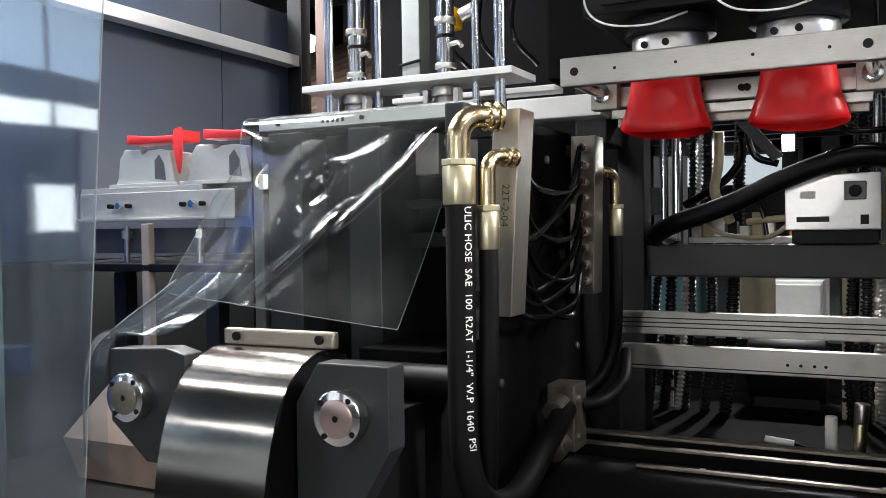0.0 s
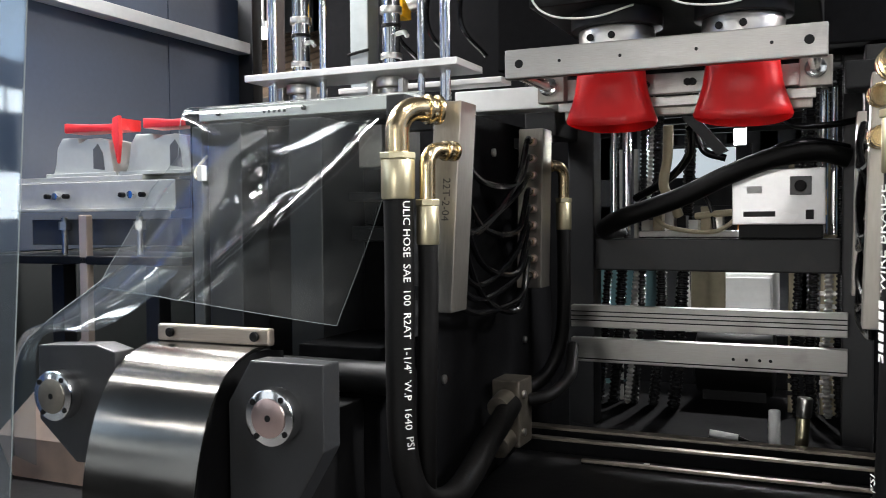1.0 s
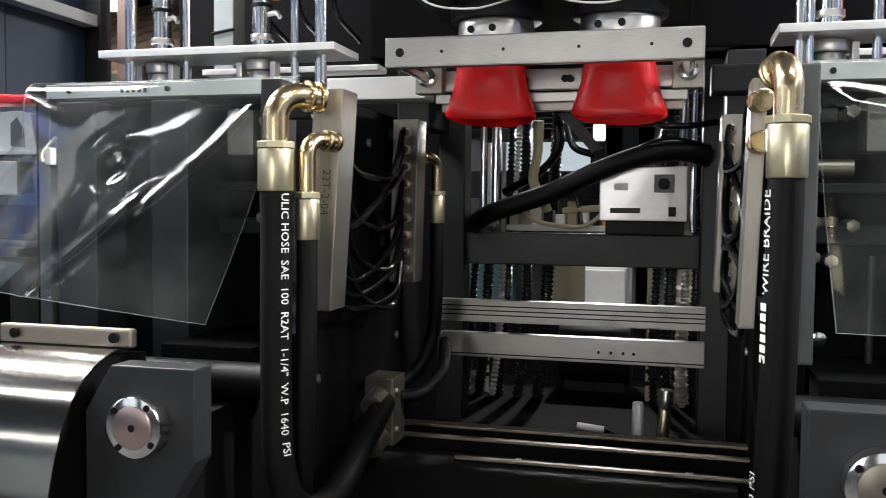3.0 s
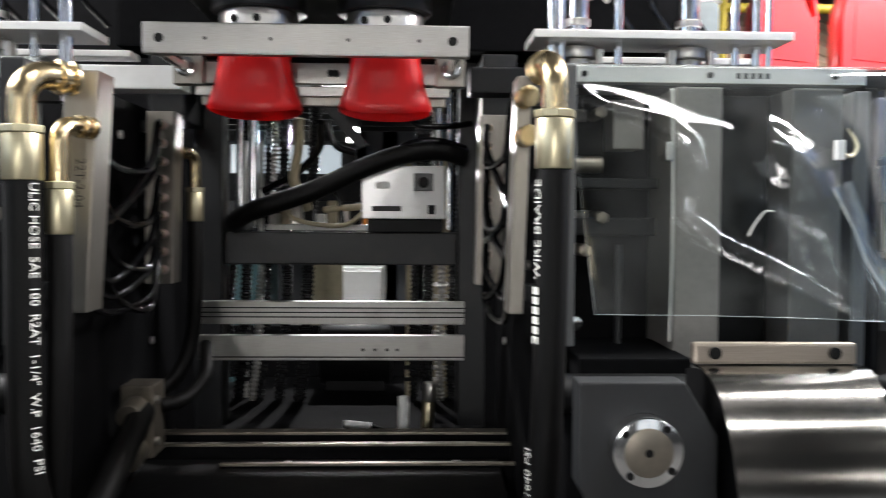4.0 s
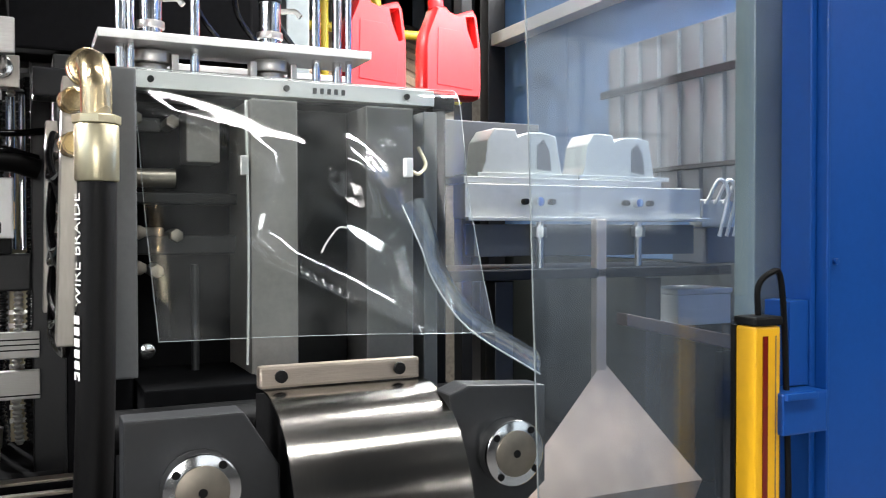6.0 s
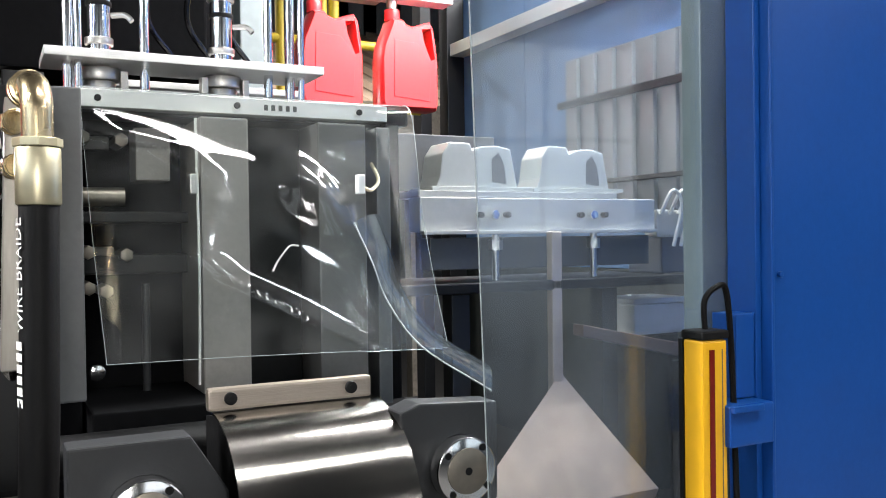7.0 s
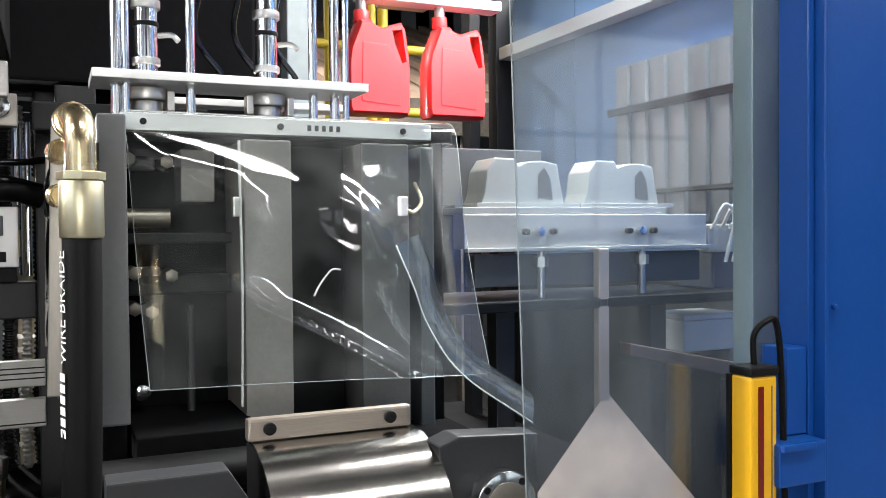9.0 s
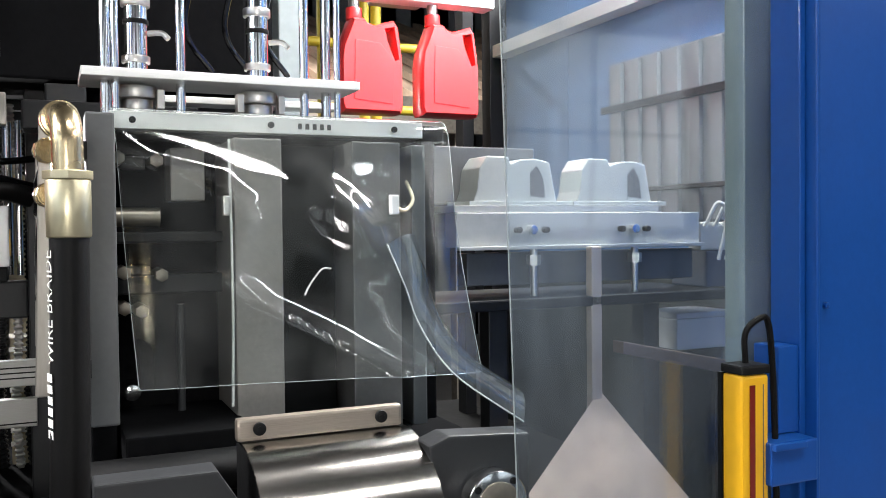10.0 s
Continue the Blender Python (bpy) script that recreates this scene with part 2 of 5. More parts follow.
def box(x0, x1, y0, y1, z0, z1, bevel=0.0, bm=None):
    own = bmesh.new()
    bmesh.ops.create_cube(own, size=1)
    x0, x1, y0, y1, z0, z1 = min(x0, x1), max(x0, x1), min(y0, y1), max(y0, y1), min(z0, z1), max(z0, z1)
    for v in own.verts:
        v.co = Vector(((x0 + x1) / 2 + v.co.x * (x1 - x0), (y0 + y1) / 2 + v.co.y * (y1 - y0), (z0 + z1) / 2 + v.co.z * (z1 - z0)))
    if bevel:
        bmesh.ops.bevel(own, geom=own.edges[:], offset=bevel, segments=2, affect="EDGES", profile=0.6)
    return merge(bm, own)


def merge(bm, own):
    if bm is None:
        return own
    vs = [bm.verts.new(v.co) for v in own.verts]
    own.verts.index_update()
    for f in own.faces:
        bm.faces.new([vs[v.index] for v in f.verts])
    own.free()
    return bm


def rod(p0, p1, r, seg=20, bevel=0.0, r2=None, bm=None):
    p0, p1 = Vector(p0), Vector(p1)
    own = bmesh.new()
    bmesh.ops.create_cone(own, cap_ends=True, segments=seg, radius1=r, radius2=r if r2 is None else r2, depth=(p1 - p0).length)
    if bevel:
        rim = [e for e in own.edges if any(len(f.verts) > 4 for f in e.link_faces)]
        bmesh.ops.bevel(own, geom=rim, offset=bevel, segments=2, affect="EDGES", profile=0.5)
    q = (p1 - p0).to_track_quat("Z", "Y").to_matrix().to_4x4()
    own.transform(Matrix.Translation((p0 + p1) / 2) @ q)
    return merge(bm, own)


def prism(points, axis, lo, hi, bevel=0.0, bm=None):
    """A plate with the outline points, in the two other axes in order, from lo to hi along axis."""
    own = bmesh.new()

    def put(a, b, c):
        return {"x": (c, a, b), "y": (a, c, b), "z": (a, b, c)}[axis]

    f0 = own.faces.new([own.verts.new(put(a, b, lo)) for a, b in points])
    ext = bmesh.ops.extrude_face_region(own, geom=[f0])
    shift = Vector(put(0, 0, hi - lo))
    for v in ext["geom"]:
        if isinstance(v, bmesh.types.BMVert):
            v.co += shift
    bmesh.ops.recalc_face_normals(own, faces=own.faces)
    if bevel:
        bmesh.ops.bevel(own, geom=own.edges[:], offset=bevel, segments=2, affect="EDGES", profile=0.6)
    return merge(bm, own)


def smooth_path(points, steps=8):
    """A Catmull-Rom curve through the points."""
    p = [Vector(a) for a in points]
    p = [p[0] * 2 - p[1]] + p + [p[-1] * 2 - p[-2]]
    out = []
    for i in range(1, len(p) - 2):
        for k in range(steps):
            t = k / steps
            a, b, c, d = p[i - 1], p[i], p[i + 1], p[i + 2]
            out.append(0.5 * ((2 * b) + (c - a) * t + (2 * a - 5 * b + 4 * c - d) * t * t + (3 * b - a - 3 * c + d) * t**3))
    out.append(p[-2])
    return out


def tube(points, r, seg=10, steps=8, rib=0.0, pitch=0.012, raw=False, bm=None):
    """A round pipe along a curve; rib: how deep its rings are."""
    path = [Vector(a) for a in points] if raw else smooth_path(points, steps)
    if rib:
        dense, length = [path[0]], 0.0
        for a, b in zip(path, path[1:]):
            n = max(1, int((b - a).length / (pitch / 4)))
            dense += [a.lerp(b, (k + 1) / n) for k in range(n)]
        path = dense
    own = bmesh.new()
    up, rings, run = Vector((0.13, 0.31, 0.94)).normalized(), [], 0.0
    for i, p in enumerate(path):
        d = (path[min(i + 1, len(path) - 1)] - path[max(i - 1, 0)]).normalized()
        side = d.cross(up)
        if side.length < 0.05:
            side = d.cross(Vector((1, 0, 0)))
        side.normalize()
        up = side.cross(d).normalized()
        if i:
            run += (p - path[i - 1]).length
        rr = r - (rib if rib and math.sin(run / pitch * 2 * math.pi) < 0 else 0)
        rings.append([own.verts.new(p + (side * math.cos(a) + up * math.sin(a)) * rr) for a in (2 * math.pi * k / seg for k in range(seg))])
    for a, b in zip(rings, rings[1:]):
        for k in range(seg):
            own.faces.new((a[k], a[(k + 1) % seg], b[(k + 1) % seg], b[k]))
    own.faces.new(rings[0])
    own.faces.new(rings[-1][::-1])
    return merge(bm, own)


def sheet(rows, thick=0.0015):
    """A thin sheet through a grid of points."""
    own = bmesh.new()
    vs = [[own.verts.new(p) for p in row] for row in rows]
    for a, b in zip(vs, vs[1:]):
        for k in range(len(a) - 1):
            own.faces.new((a[k], a[k + 1], b[k + 1], b[k]))
    if thick:
        bmesh.ops.recalc_face_normals(own, faces=own.faces)
        bmesh.ops.solidify(own, geom=own.faces[:], thickness=thick)
    return own


def cap_screw(x, y, z, parent, r=0.006, way=(0, -1, 0), material=None):
    w = Vector(way)
    p = Vector((x, y, z))
    bm = rod(p, p + w * 0.006, r, 14, 0.001)
    rod(p + w * 0.0062, p + w * 0.0066, r * 0.5, 6, bm=bm)
    return part("screw", bm, material or BLACK, parent, "", True)


def lettering(text, size, material, parent, place, label=""):
    """Letters as a thin mesh; place(x, y) gives the spot in the world of a point of the flat text."""
    cu = bpy.data.curves.new("lettering", "FONT")
    cu.body, cu.size, cu.resolution_u = text, size, 2
    tmp = new("lettering", cu)
    bpy.context.view_layer.update()
    me = bpy.data.meshes.new_from_object(tmp.evaluated_get(bpy.context.evaluated_depsgraph_get()))
    bpy.data.objects.remove(tmp)
    bm = bmesh.new()
    bm.from_mesh(me)
    bpy.data.meshes.remove(me)
    for v in bm.verts:
        v.co = place(v.co.x, v.co.y)
    return part("lettering", bm, material, parent, label)


# ---- the hall ----
link("floor", box(-9, 9, -8, 10, -0.1, 0), CONCRETE)
tagged(bpy.data.objects["floor"], "grey stained concrete hall floor", "floor", kind="structure")


def corrugated(name, x0, x1, y0, y1, z0, z1):
    n = 90
    bm = bmesh.new()
    low, high = [], []
    for i in range(n + 1):
        t = i / n
        w = 0.025 if i % 4 < 2 else -0.025
        dx, dy = (w, 0) if abs(x1 - x0) < 0.01 else (0, w)
        x, y = x0 + (x1 - x0) * t + dx, y0 + (y1 - y0) * t + dy
        low.append(bm.verts.new((x, y, z0)))
        high.append(bm.verts.new((x, y, z1)))
    for i in range(n):
        bm.faces.new((low[i], low[i + 1], high[i + 1], high[i]))
    bmesh.ops.solidify(bm, geom=bm.faces[:], thickness=0.003)
    return tagged(link(name, bm, HALLWALL), "pale corrugated steel hall wall", "wall", kind="structure")


corrugated("wall_south", -9, 9, -8, -8, 0, 5)
corrugated("wall_north", -9, 9, 10, 10, 0, 5)
corrugated("wall_west", -9, -9, -8, 10, 0, 5)
corrugated("wall_east", 9, 9, -8, 10, 0, 5)
# glowing panels added on the unseen west wall for the left pane to mirror
for i, (y0, y1, z0, z1, glow_mat) in enumerate(((-7.9, -5.2, 2.86, 3.14, STREAK_GLOW), (-7.9, -1.2, 3.5, 4.7, BLUE_GLOW), (-7.3, -6.75, 1.55, 2.1, STREAK_GLOW))):
    w = tagged(link("window_%d" % (i + 1), box(-8.93, -8.9, y0, y1, z0, z1), glow_mat), "added glowing panel on the unseen west wall, mirrored in the left pane", "window", kind="structure")
    n = max(1, round((y1 - y0) / 0.9))
    for k in range(n + 1):
        y = y0 + (y1 - y0) * k / n
        part("window_frame", box(-8.9, -8.86, y - 0.02, y + 0.02, z0 - 0.03, z1 + 0.03), WHITE, w)
    for z in (z0 - 0.03, z1):
        part("window_bar", box(-8.895, -8.865, y0, y1, z, z + 0.03), WHITE, w)
# unseen glowing panels added so that upright steel faces reflect something bright
for i, (x0, x1) in enumerate(((-7.2, -4.6), (-3.8, -1.2), (1.2, 3.6), (4.6, 7.2))):
    w = tagged(link("window_%d" % (i + 4), box(x0, x1, -7.93, -7.9, 1.5, 3.7), FRONT_GLOW), "added tall glowing panel on the south wall, mirrored in steel fronts", "window", kind="structure")
    for x in (x0, (x0 + x1) / 2, x1):
        part("window_frame", box(x - 0.03, x + 0.03, -7.9, -7.86, 1.47, 3.73), WHITE, w)
    for z in (1.47, 2.6, 3.68):
        part("window_bar", box(x0, x1, -7.895, -7.865, z, z + 0.05), WHITE, w)
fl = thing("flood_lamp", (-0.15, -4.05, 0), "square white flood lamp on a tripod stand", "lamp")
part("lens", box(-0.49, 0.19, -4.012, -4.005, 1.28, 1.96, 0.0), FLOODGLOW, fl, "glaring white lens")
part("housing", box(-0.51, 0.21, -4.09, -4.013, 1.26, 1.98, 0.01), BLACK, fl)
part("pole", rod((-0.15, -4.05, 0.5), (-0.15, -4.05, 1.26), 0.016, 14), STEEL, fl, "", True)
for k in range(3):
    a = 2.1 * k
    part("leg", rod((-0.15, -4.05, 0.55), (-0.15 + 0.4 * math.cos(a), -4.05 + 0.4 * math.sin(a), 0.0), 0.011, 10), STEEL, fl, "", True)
tagged(link("ceiling", box(-9, 9, -8, 10, 5.0, 5.1), ROOFMAT), "dark sheet steel hall roof", "ceiling", kind="structure")
for lx, ly, lz in LAMPS:
    lamp = thing("ceiling_lamp", (lx, ly, lz), "long white fluorescent hall lamp hanging from the roof", "lamp", "hall lamps")
    part("housing", box(lx - 0.7, lx + 0.7, ly - 0.12, ly + 0.12, lz, lz + 0.08, 0.01), WHITE, lamp)
    part("diffuser", box(lx - 0.66, lx + 0.66, ly - 0.09, ly + 0.09, lz - 0.02, lz - 0.002), LAMPGLOW, lamp, "glowing white diffuser")
    for d in (-0.5, 0.5):
        part("cable", rod((lx + d, ly, lz + 0.08), (lx + d, ly, 5.0), 0.006, 8), RUBBER, lamp)

# housings for the added fill tubes, out of view
for lx, ly, lz in FILL_TUBES:
    lamp = thing("fill_tube", (lx, ly, lz), "added unseen tube lamp that brightens the enclosure", "lamp", "enclosure lamps")
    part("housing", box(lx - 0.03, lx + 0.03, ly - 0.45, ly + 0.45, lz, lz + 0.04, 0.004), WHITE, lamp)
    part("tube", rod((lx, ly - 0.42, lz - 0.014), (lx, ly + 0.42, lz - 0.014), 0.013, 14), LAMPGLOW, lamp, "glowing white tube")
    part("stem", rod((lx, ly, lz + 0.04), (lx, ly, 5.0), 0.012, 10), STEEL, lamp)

bay = thing("bay_lamp", (-2.9, 3.0, 2.66), "small glaring hall lamp on a hanging rod", "lamp")
part("lens", box(-2.99, -2.86, 2.94, 3.0, 2.60, 2.66, 0.01), LEDGLOW, bay, "glowing lens")
part("hood", box(-3.0, -2.85, 2.93, 3.05, 2.661, 2.70, 0.008), WHITE, bay)
part("rod", rod((-2.92, 3.0, 2.70), (-2.92, 3.0, 5.0), 0.01, 10), STEEL, bay)

# ---- machine base ----
bed = thing("machine_bed", (0, 0.4, 0), "oily black steel machine bed with bright guide rails", "machine bed")
part("base", box(-1.7, 1.7, -0.28, 1.5, 0.0, 0.93, 0.01), BLACK, bed)
part("apron", prism([(-0.28, 0.93), (0.36, 0.93), (0.36, 0.985), (-0.05, 0.95)], "x", -0.36, 0.36), BLACK, bed)
for y0, y1, z, x0 in ((0.31, 0.33, 0.984, -0.2), (0.385, 0.41, 1.004, -0.42), (0.45, 0.49, 1.012, -0.42)):
    g = part("guide_rail", box(x0, 0.42, y0, y1, 0.931, z, 0.002), INNER_BLACK, bed, "black guide rail")
    part("wear_strip", box(x0, 0.42, y0 + 0.002, y1 - 0.004, z, z + 0.006, 0.001), OILED, g, "worn steel strip")
part("cover", box(-0.36, 0.36, 0.5, 1.49, 0.931, 0.95, 0.003), INNER_BLACK, bed)
# dark sheet added to hide the pale floor behind the bed
part("dark_screen", box(-0.6, 0.6, 1.47, 1.49, 0.951, 1.12, 0.002), INNER_BLACK, bed)
for k in range(9):
    x = -0.33 + k * 0.085
    part("chip", box(x, x + 0.012 + 0.004 * (k % 3), 0.335, 0.345 + 0.003 * (k % 2), 0.95, 0.975 + 0.004 * (k % 4), 0.001), STEEL, bed)

# ---- clamp units ----


def clamp_unit(s):
    u = thing("clamp_unit", (s * 0.65, 0, 0.93), "dark grey mould clamp unit with a stainless cover", "clamp", "clamp units")

    def bx(a, b, y0, y1, z0, z1, bevel=0.003, bm=None):
        return box(s * a, s * b, y0, y1, z0, z1, bevel, bm)

    plate = part("platen", bx(0.39, 0.425, -0.06, 0.72, 0.93, 1.712), INNER_BLACK, u)
    # edge bar and ribs: the right unit's brighter look is put into colour
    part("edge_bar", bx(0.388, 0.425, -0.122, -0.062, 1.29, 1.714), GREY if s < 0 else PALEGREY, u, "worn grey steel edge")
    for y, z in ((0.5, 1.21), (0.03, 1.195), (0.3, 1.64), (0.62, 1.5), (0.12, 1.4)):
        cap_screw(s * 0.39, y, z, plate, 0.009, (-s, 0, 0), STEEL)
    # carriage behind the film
    part("back_panel", bx(0.43, 0.93, 0.1, 0.13, 0.95, 1.70), INNER_BLACK, u)
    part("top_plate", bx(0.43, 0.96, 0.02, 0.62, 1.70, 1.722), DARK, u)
    part("side_plate", bx(0.915, 0.94, -0.02, 0.62, 0.93, 1.70), INNER_BLACK, u)
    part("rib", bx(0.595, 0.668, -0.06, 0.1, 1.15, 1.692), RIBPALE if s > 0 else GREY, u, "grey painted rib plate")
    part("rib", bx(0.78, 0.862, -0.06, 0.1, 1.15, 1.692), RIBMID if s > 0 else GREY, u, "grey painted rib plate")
    part("rib", bx(0.672, 0.776, 0.02, 0.1, 1.15, 1.69), BLACK, u)
    part("rib", bx(0.885, 0.91, -0.05, 0.1, 1.2, 1.69), PALEGREY, u)
    part("lug", bx(0.515, 0.567, 0.03, 0.1, 1.60, 1.682), RIBPALE, u)
    part("cross_bar", bx(0.43, 0.6, 0.05, 0.1, 1.455, 1.485), DARK, u)
    part("cross_bar", bx(0.43, 0.6, 0.04, 0.1, 1.535, 1.552), DARK, u)
    part("tie_rod", rod((s * 0.428, 0.05, 1.575), (s * 0.5, 0.05, 1.575), 0.015, 20), OILED, u, "worn steel rod", True)
    if s > 0:
        part("tie_rod", rod((s * 0.525, 0.02, 1.16), (s * 0.525, 0.02, 1.44), 0.006, 12), GREY, u, "", True)
    for a, z in ((0.44, 1.665), (0.495, 1.662), (0.445, 1.49), (0.5, 1.485), (0.445, 1.435), (0.47, 1.43)):
        part("bolt", rod((s * a, 0.1, z), (s * a, 0.03, z), 0.011, 6, 0.002), OILED, u, "", True)
    for a, z in ((0.478, 1.662), (0.483, 1.487)):
        part("slot_plate", bx(a - 0.034, a + 0.006, 0.085, 0.099, z - 0.011, z + 0.011, 0.005), RIBMID, u, "grey slotted plate")
    if s > 0:
        part("air_line", tube([(0.5905, -0.05, 1.69), (0.589, -0.062, 1.6), (0.59, -0.064, 1.45), (0.588, -0.062, 1.29)], 0.0022, 8), NEST, u, "thin pale air line", True)
        part("line_fitting", box(0.577, 0.587, -0.07, -0.055, 1.575, 1.605, 0.002), STEEL, u)
    knob = part("knob", rod((s * 0.453, 0.08, 1.308), (s * 0.453, 0.02, 1.308), 0.013, 20, 0.002), CHROME, u, "round steel knob", True)
    part("lower_body", bx(0.40, 0.95, -0.2, 0.1, 0.93, 1.23, 0.006), INNER_BLACK, u)
    part("shelf", bx(0.43, 0.6, -0.14, 0.08, 1.231, 1.275), INNER_BLACK, u)
    # top rail with its screws
    rail = part("top_rail", bx(0.425, 0.922, -0.012, 0.018, 1.705, 1.731, 0.001), STEEL_H, u, "brushed steel clamping rail")
    for a in (0.457, 0.663, 0.87):
        cap_screw(s * a, -0.012, 1.718, rail, 0.005)
    for k in range(5):
        part("marking", box(s * 0.71 + s * 0.012 * k - 0.003, s * 0.71 + s * 0.012 * k + 0.003, -0.0135, -0.0121, 1.713, 1.722), MARKER, rail)
    part("rail_end", bx(0.9225, 0.965, -0.005, 0.05, 1.70, 1.728), DARK, u)
    # bracket and stainless cover
    i0, i1 = (0.57, 0.727) if s > 0 else (0.56, 0.732)
    br = part("bracket", bx(i0 - 0.027, i1 + 0.03, -0.322, -0.306, 1.297, 1.325, 0.004), BRACKET, u, "brownish steel bracket bar")
    for a in (i0, i1):
        cap_screw(s * a, -0.322, 1.312, br, 0.008)
    prof = smooth_path([(0, -0.306, 1.296), (0, -0.35, 1.294), (0, -0.405, 1.272), (0, -0.448, 1.225), (0, -0.478, 1.15), (0, -0.494, 1.06), (0, -0.5, 0.93)], 8)
    part("cover", sheet([[(s * a, p.y, p.z) for a in (0.548, 0.655, 0.762)] for p in prof], 0.003), SHEET, u, "curved brushed stainless steel cover", True)
    part("cover_cheek", prism([(p.y + 0.008, p.z - 0.008) for p in prof] + [(-0.25, 0.93), (-0.25, 1.28)], "x", s * 0.556, s * 0.56), BLACK, u)
    part("cover_cheek", prism([(p.y + 0.008, p.z - 0.008) for p in prof] + [(-0.25, 0.93), (-0.25, 1.28)], "x", s * 0.75, s * 0.754), BLACK, u)
    # bearing blocks with flanges
    o = 0.045 if s < 0 else 0.0
    inner = [(0.378, 1.29), (0.505, 1.29), (0.546, 1.225), (0.546, 1.06), (0.44, 1.06), (0.378, 1.165)]
    outer = [(0.757 + o * 0.3, 1.288), (0.785 + o * 0.6, 1.298), (0.897 + o, 1.291), (0.897 + o, 1.165), (0.815 + o, 1.10), (0.77, 1.10), (0.77, 1.2)]
    for pts, fx in ((inner, 0.455), (outer, 0.838 + o)):
        blk = part("bearing_block", prism([(s * a, z) for a, z in pts], "y", -0.41, -0.365, 0.003), GREY, u, "dark grey painted bearing block")
        zf = 1.213
        fl = part("flange", rod((s * fx, -0.41, zf), (s * fx, -0.436, zf), 0.042, 40, 0.003), CHROME, blk, "bright turned steel flange", True)
        part("disc", rod((s * fx, -0.436, zf), (s * fx, -0.4385, zf), 0.029, 36, 0.001), COPPER if s < 0 and fx < 0.5 else OILED, fl, "machined end face", True)
        part("centre_hole", rod((s * fx, -0.4386, zf), (s * fx, -0.4392, zf), 0.005, 14), BLACK, fl)
        for k in range(4):
            a = math.radians(52 + 90 * k)
            part("bolt_hole", rod((s * fx + 0.035 * math.cos(a), -0.4365, zf + 0.035 * math.sin(a)), (s * fx + 0.035 * math.cos(a), -0.4372, zf + 0.035 * math.sin(a)), 0.0045, 12), BLACK, fl)
    for a in (0.46, 0.66, 0.84):
        part("stay", bx(a - 0.03, a + 0.03, -0.3645, -0.201, 1.0, 1.2), BLACK, u)
    part("shaft", rod((s * 0.36, -0.2, 1.235), (s * 0.6, -0.2, 1.235), 0.028, 20), BLACK, u, "", True)
    return u


for s in (-1, 1):
    clamp_unit(s)

# ---- oil manifolds and hoses ----


def manifold(s, y, z0, z1, lean, a0, a1):
    m = thing("oil_manifold", (s * 0.32, y, z0), "milled aluminium oil manifold block bolted to the clamp", "manifold", "oil manifolds")
    bm = box(s * a0, s * a1, y, y + 0.065, z0, z1, 0.002)
    for v in bm.verts:
        v.co.x += lean * (v.co.z - 1.5)
    part("block", bm, ALU, m)
    for z in (z0 + 0.03, z1 - 0.03):
        part("arm", box(s * (a1 + 0.001), s * 0.389, y + 0.015, y + 0.05, z - 0.012, z + 0.012), DARK, m)
    return m


mans = {}
for s in (-1, 1):
    mans[s] = (manifold(s, -0.16, 1.343, 1.69, 0.06 if s < 0 else 0.03, *((0.278, 0.326) if s < 0 else (0.326, 0.347))), manifold(s, 0.42, 1.34, 1.70, 0.02, 0.318, 0.376))
    for k in range(9):
        z = 1.37 + 0.3 * k / 8
        f = part("fitting", rod((s * 0.338, 0.4195, z), (s * 0.338, 0.404, z), 0.010, 10, 0.001), COPPER, mans[s][1], "", True)
        part("nut", rod((s * 0.338, 0.4038, z), (s * 0.338, 0.394, z), 0.008, 6), BRASS, f)
        random.seed(int(k * 7 + 50 + s))
        sag = random.uniform(0.05, 0.13)
        zz = 1.37 + 0.3 * ((k * 5) % 9) / 8
        t = thing("oil_tube", (s * 0.33, 0.15, z - sag), "thin glossy black oil tube looped between manifolds", "tube", "oil tubes")
        part("tube", tube([(s * 0.338, 0.394, z), (s * 0.332, 0.36, z - 0.004), (s * 0.325, 0.27, z - sag * 0.8), (s * 0.34, 0.1, (z + zz) / 2 - sag), (s * 0.335, -0.04, zz - 0.02), (s * (0.31 if s < 0 else 0.335), -0.094, zz)], 0.0065, 8), GLOSSRUB, t, "", True)


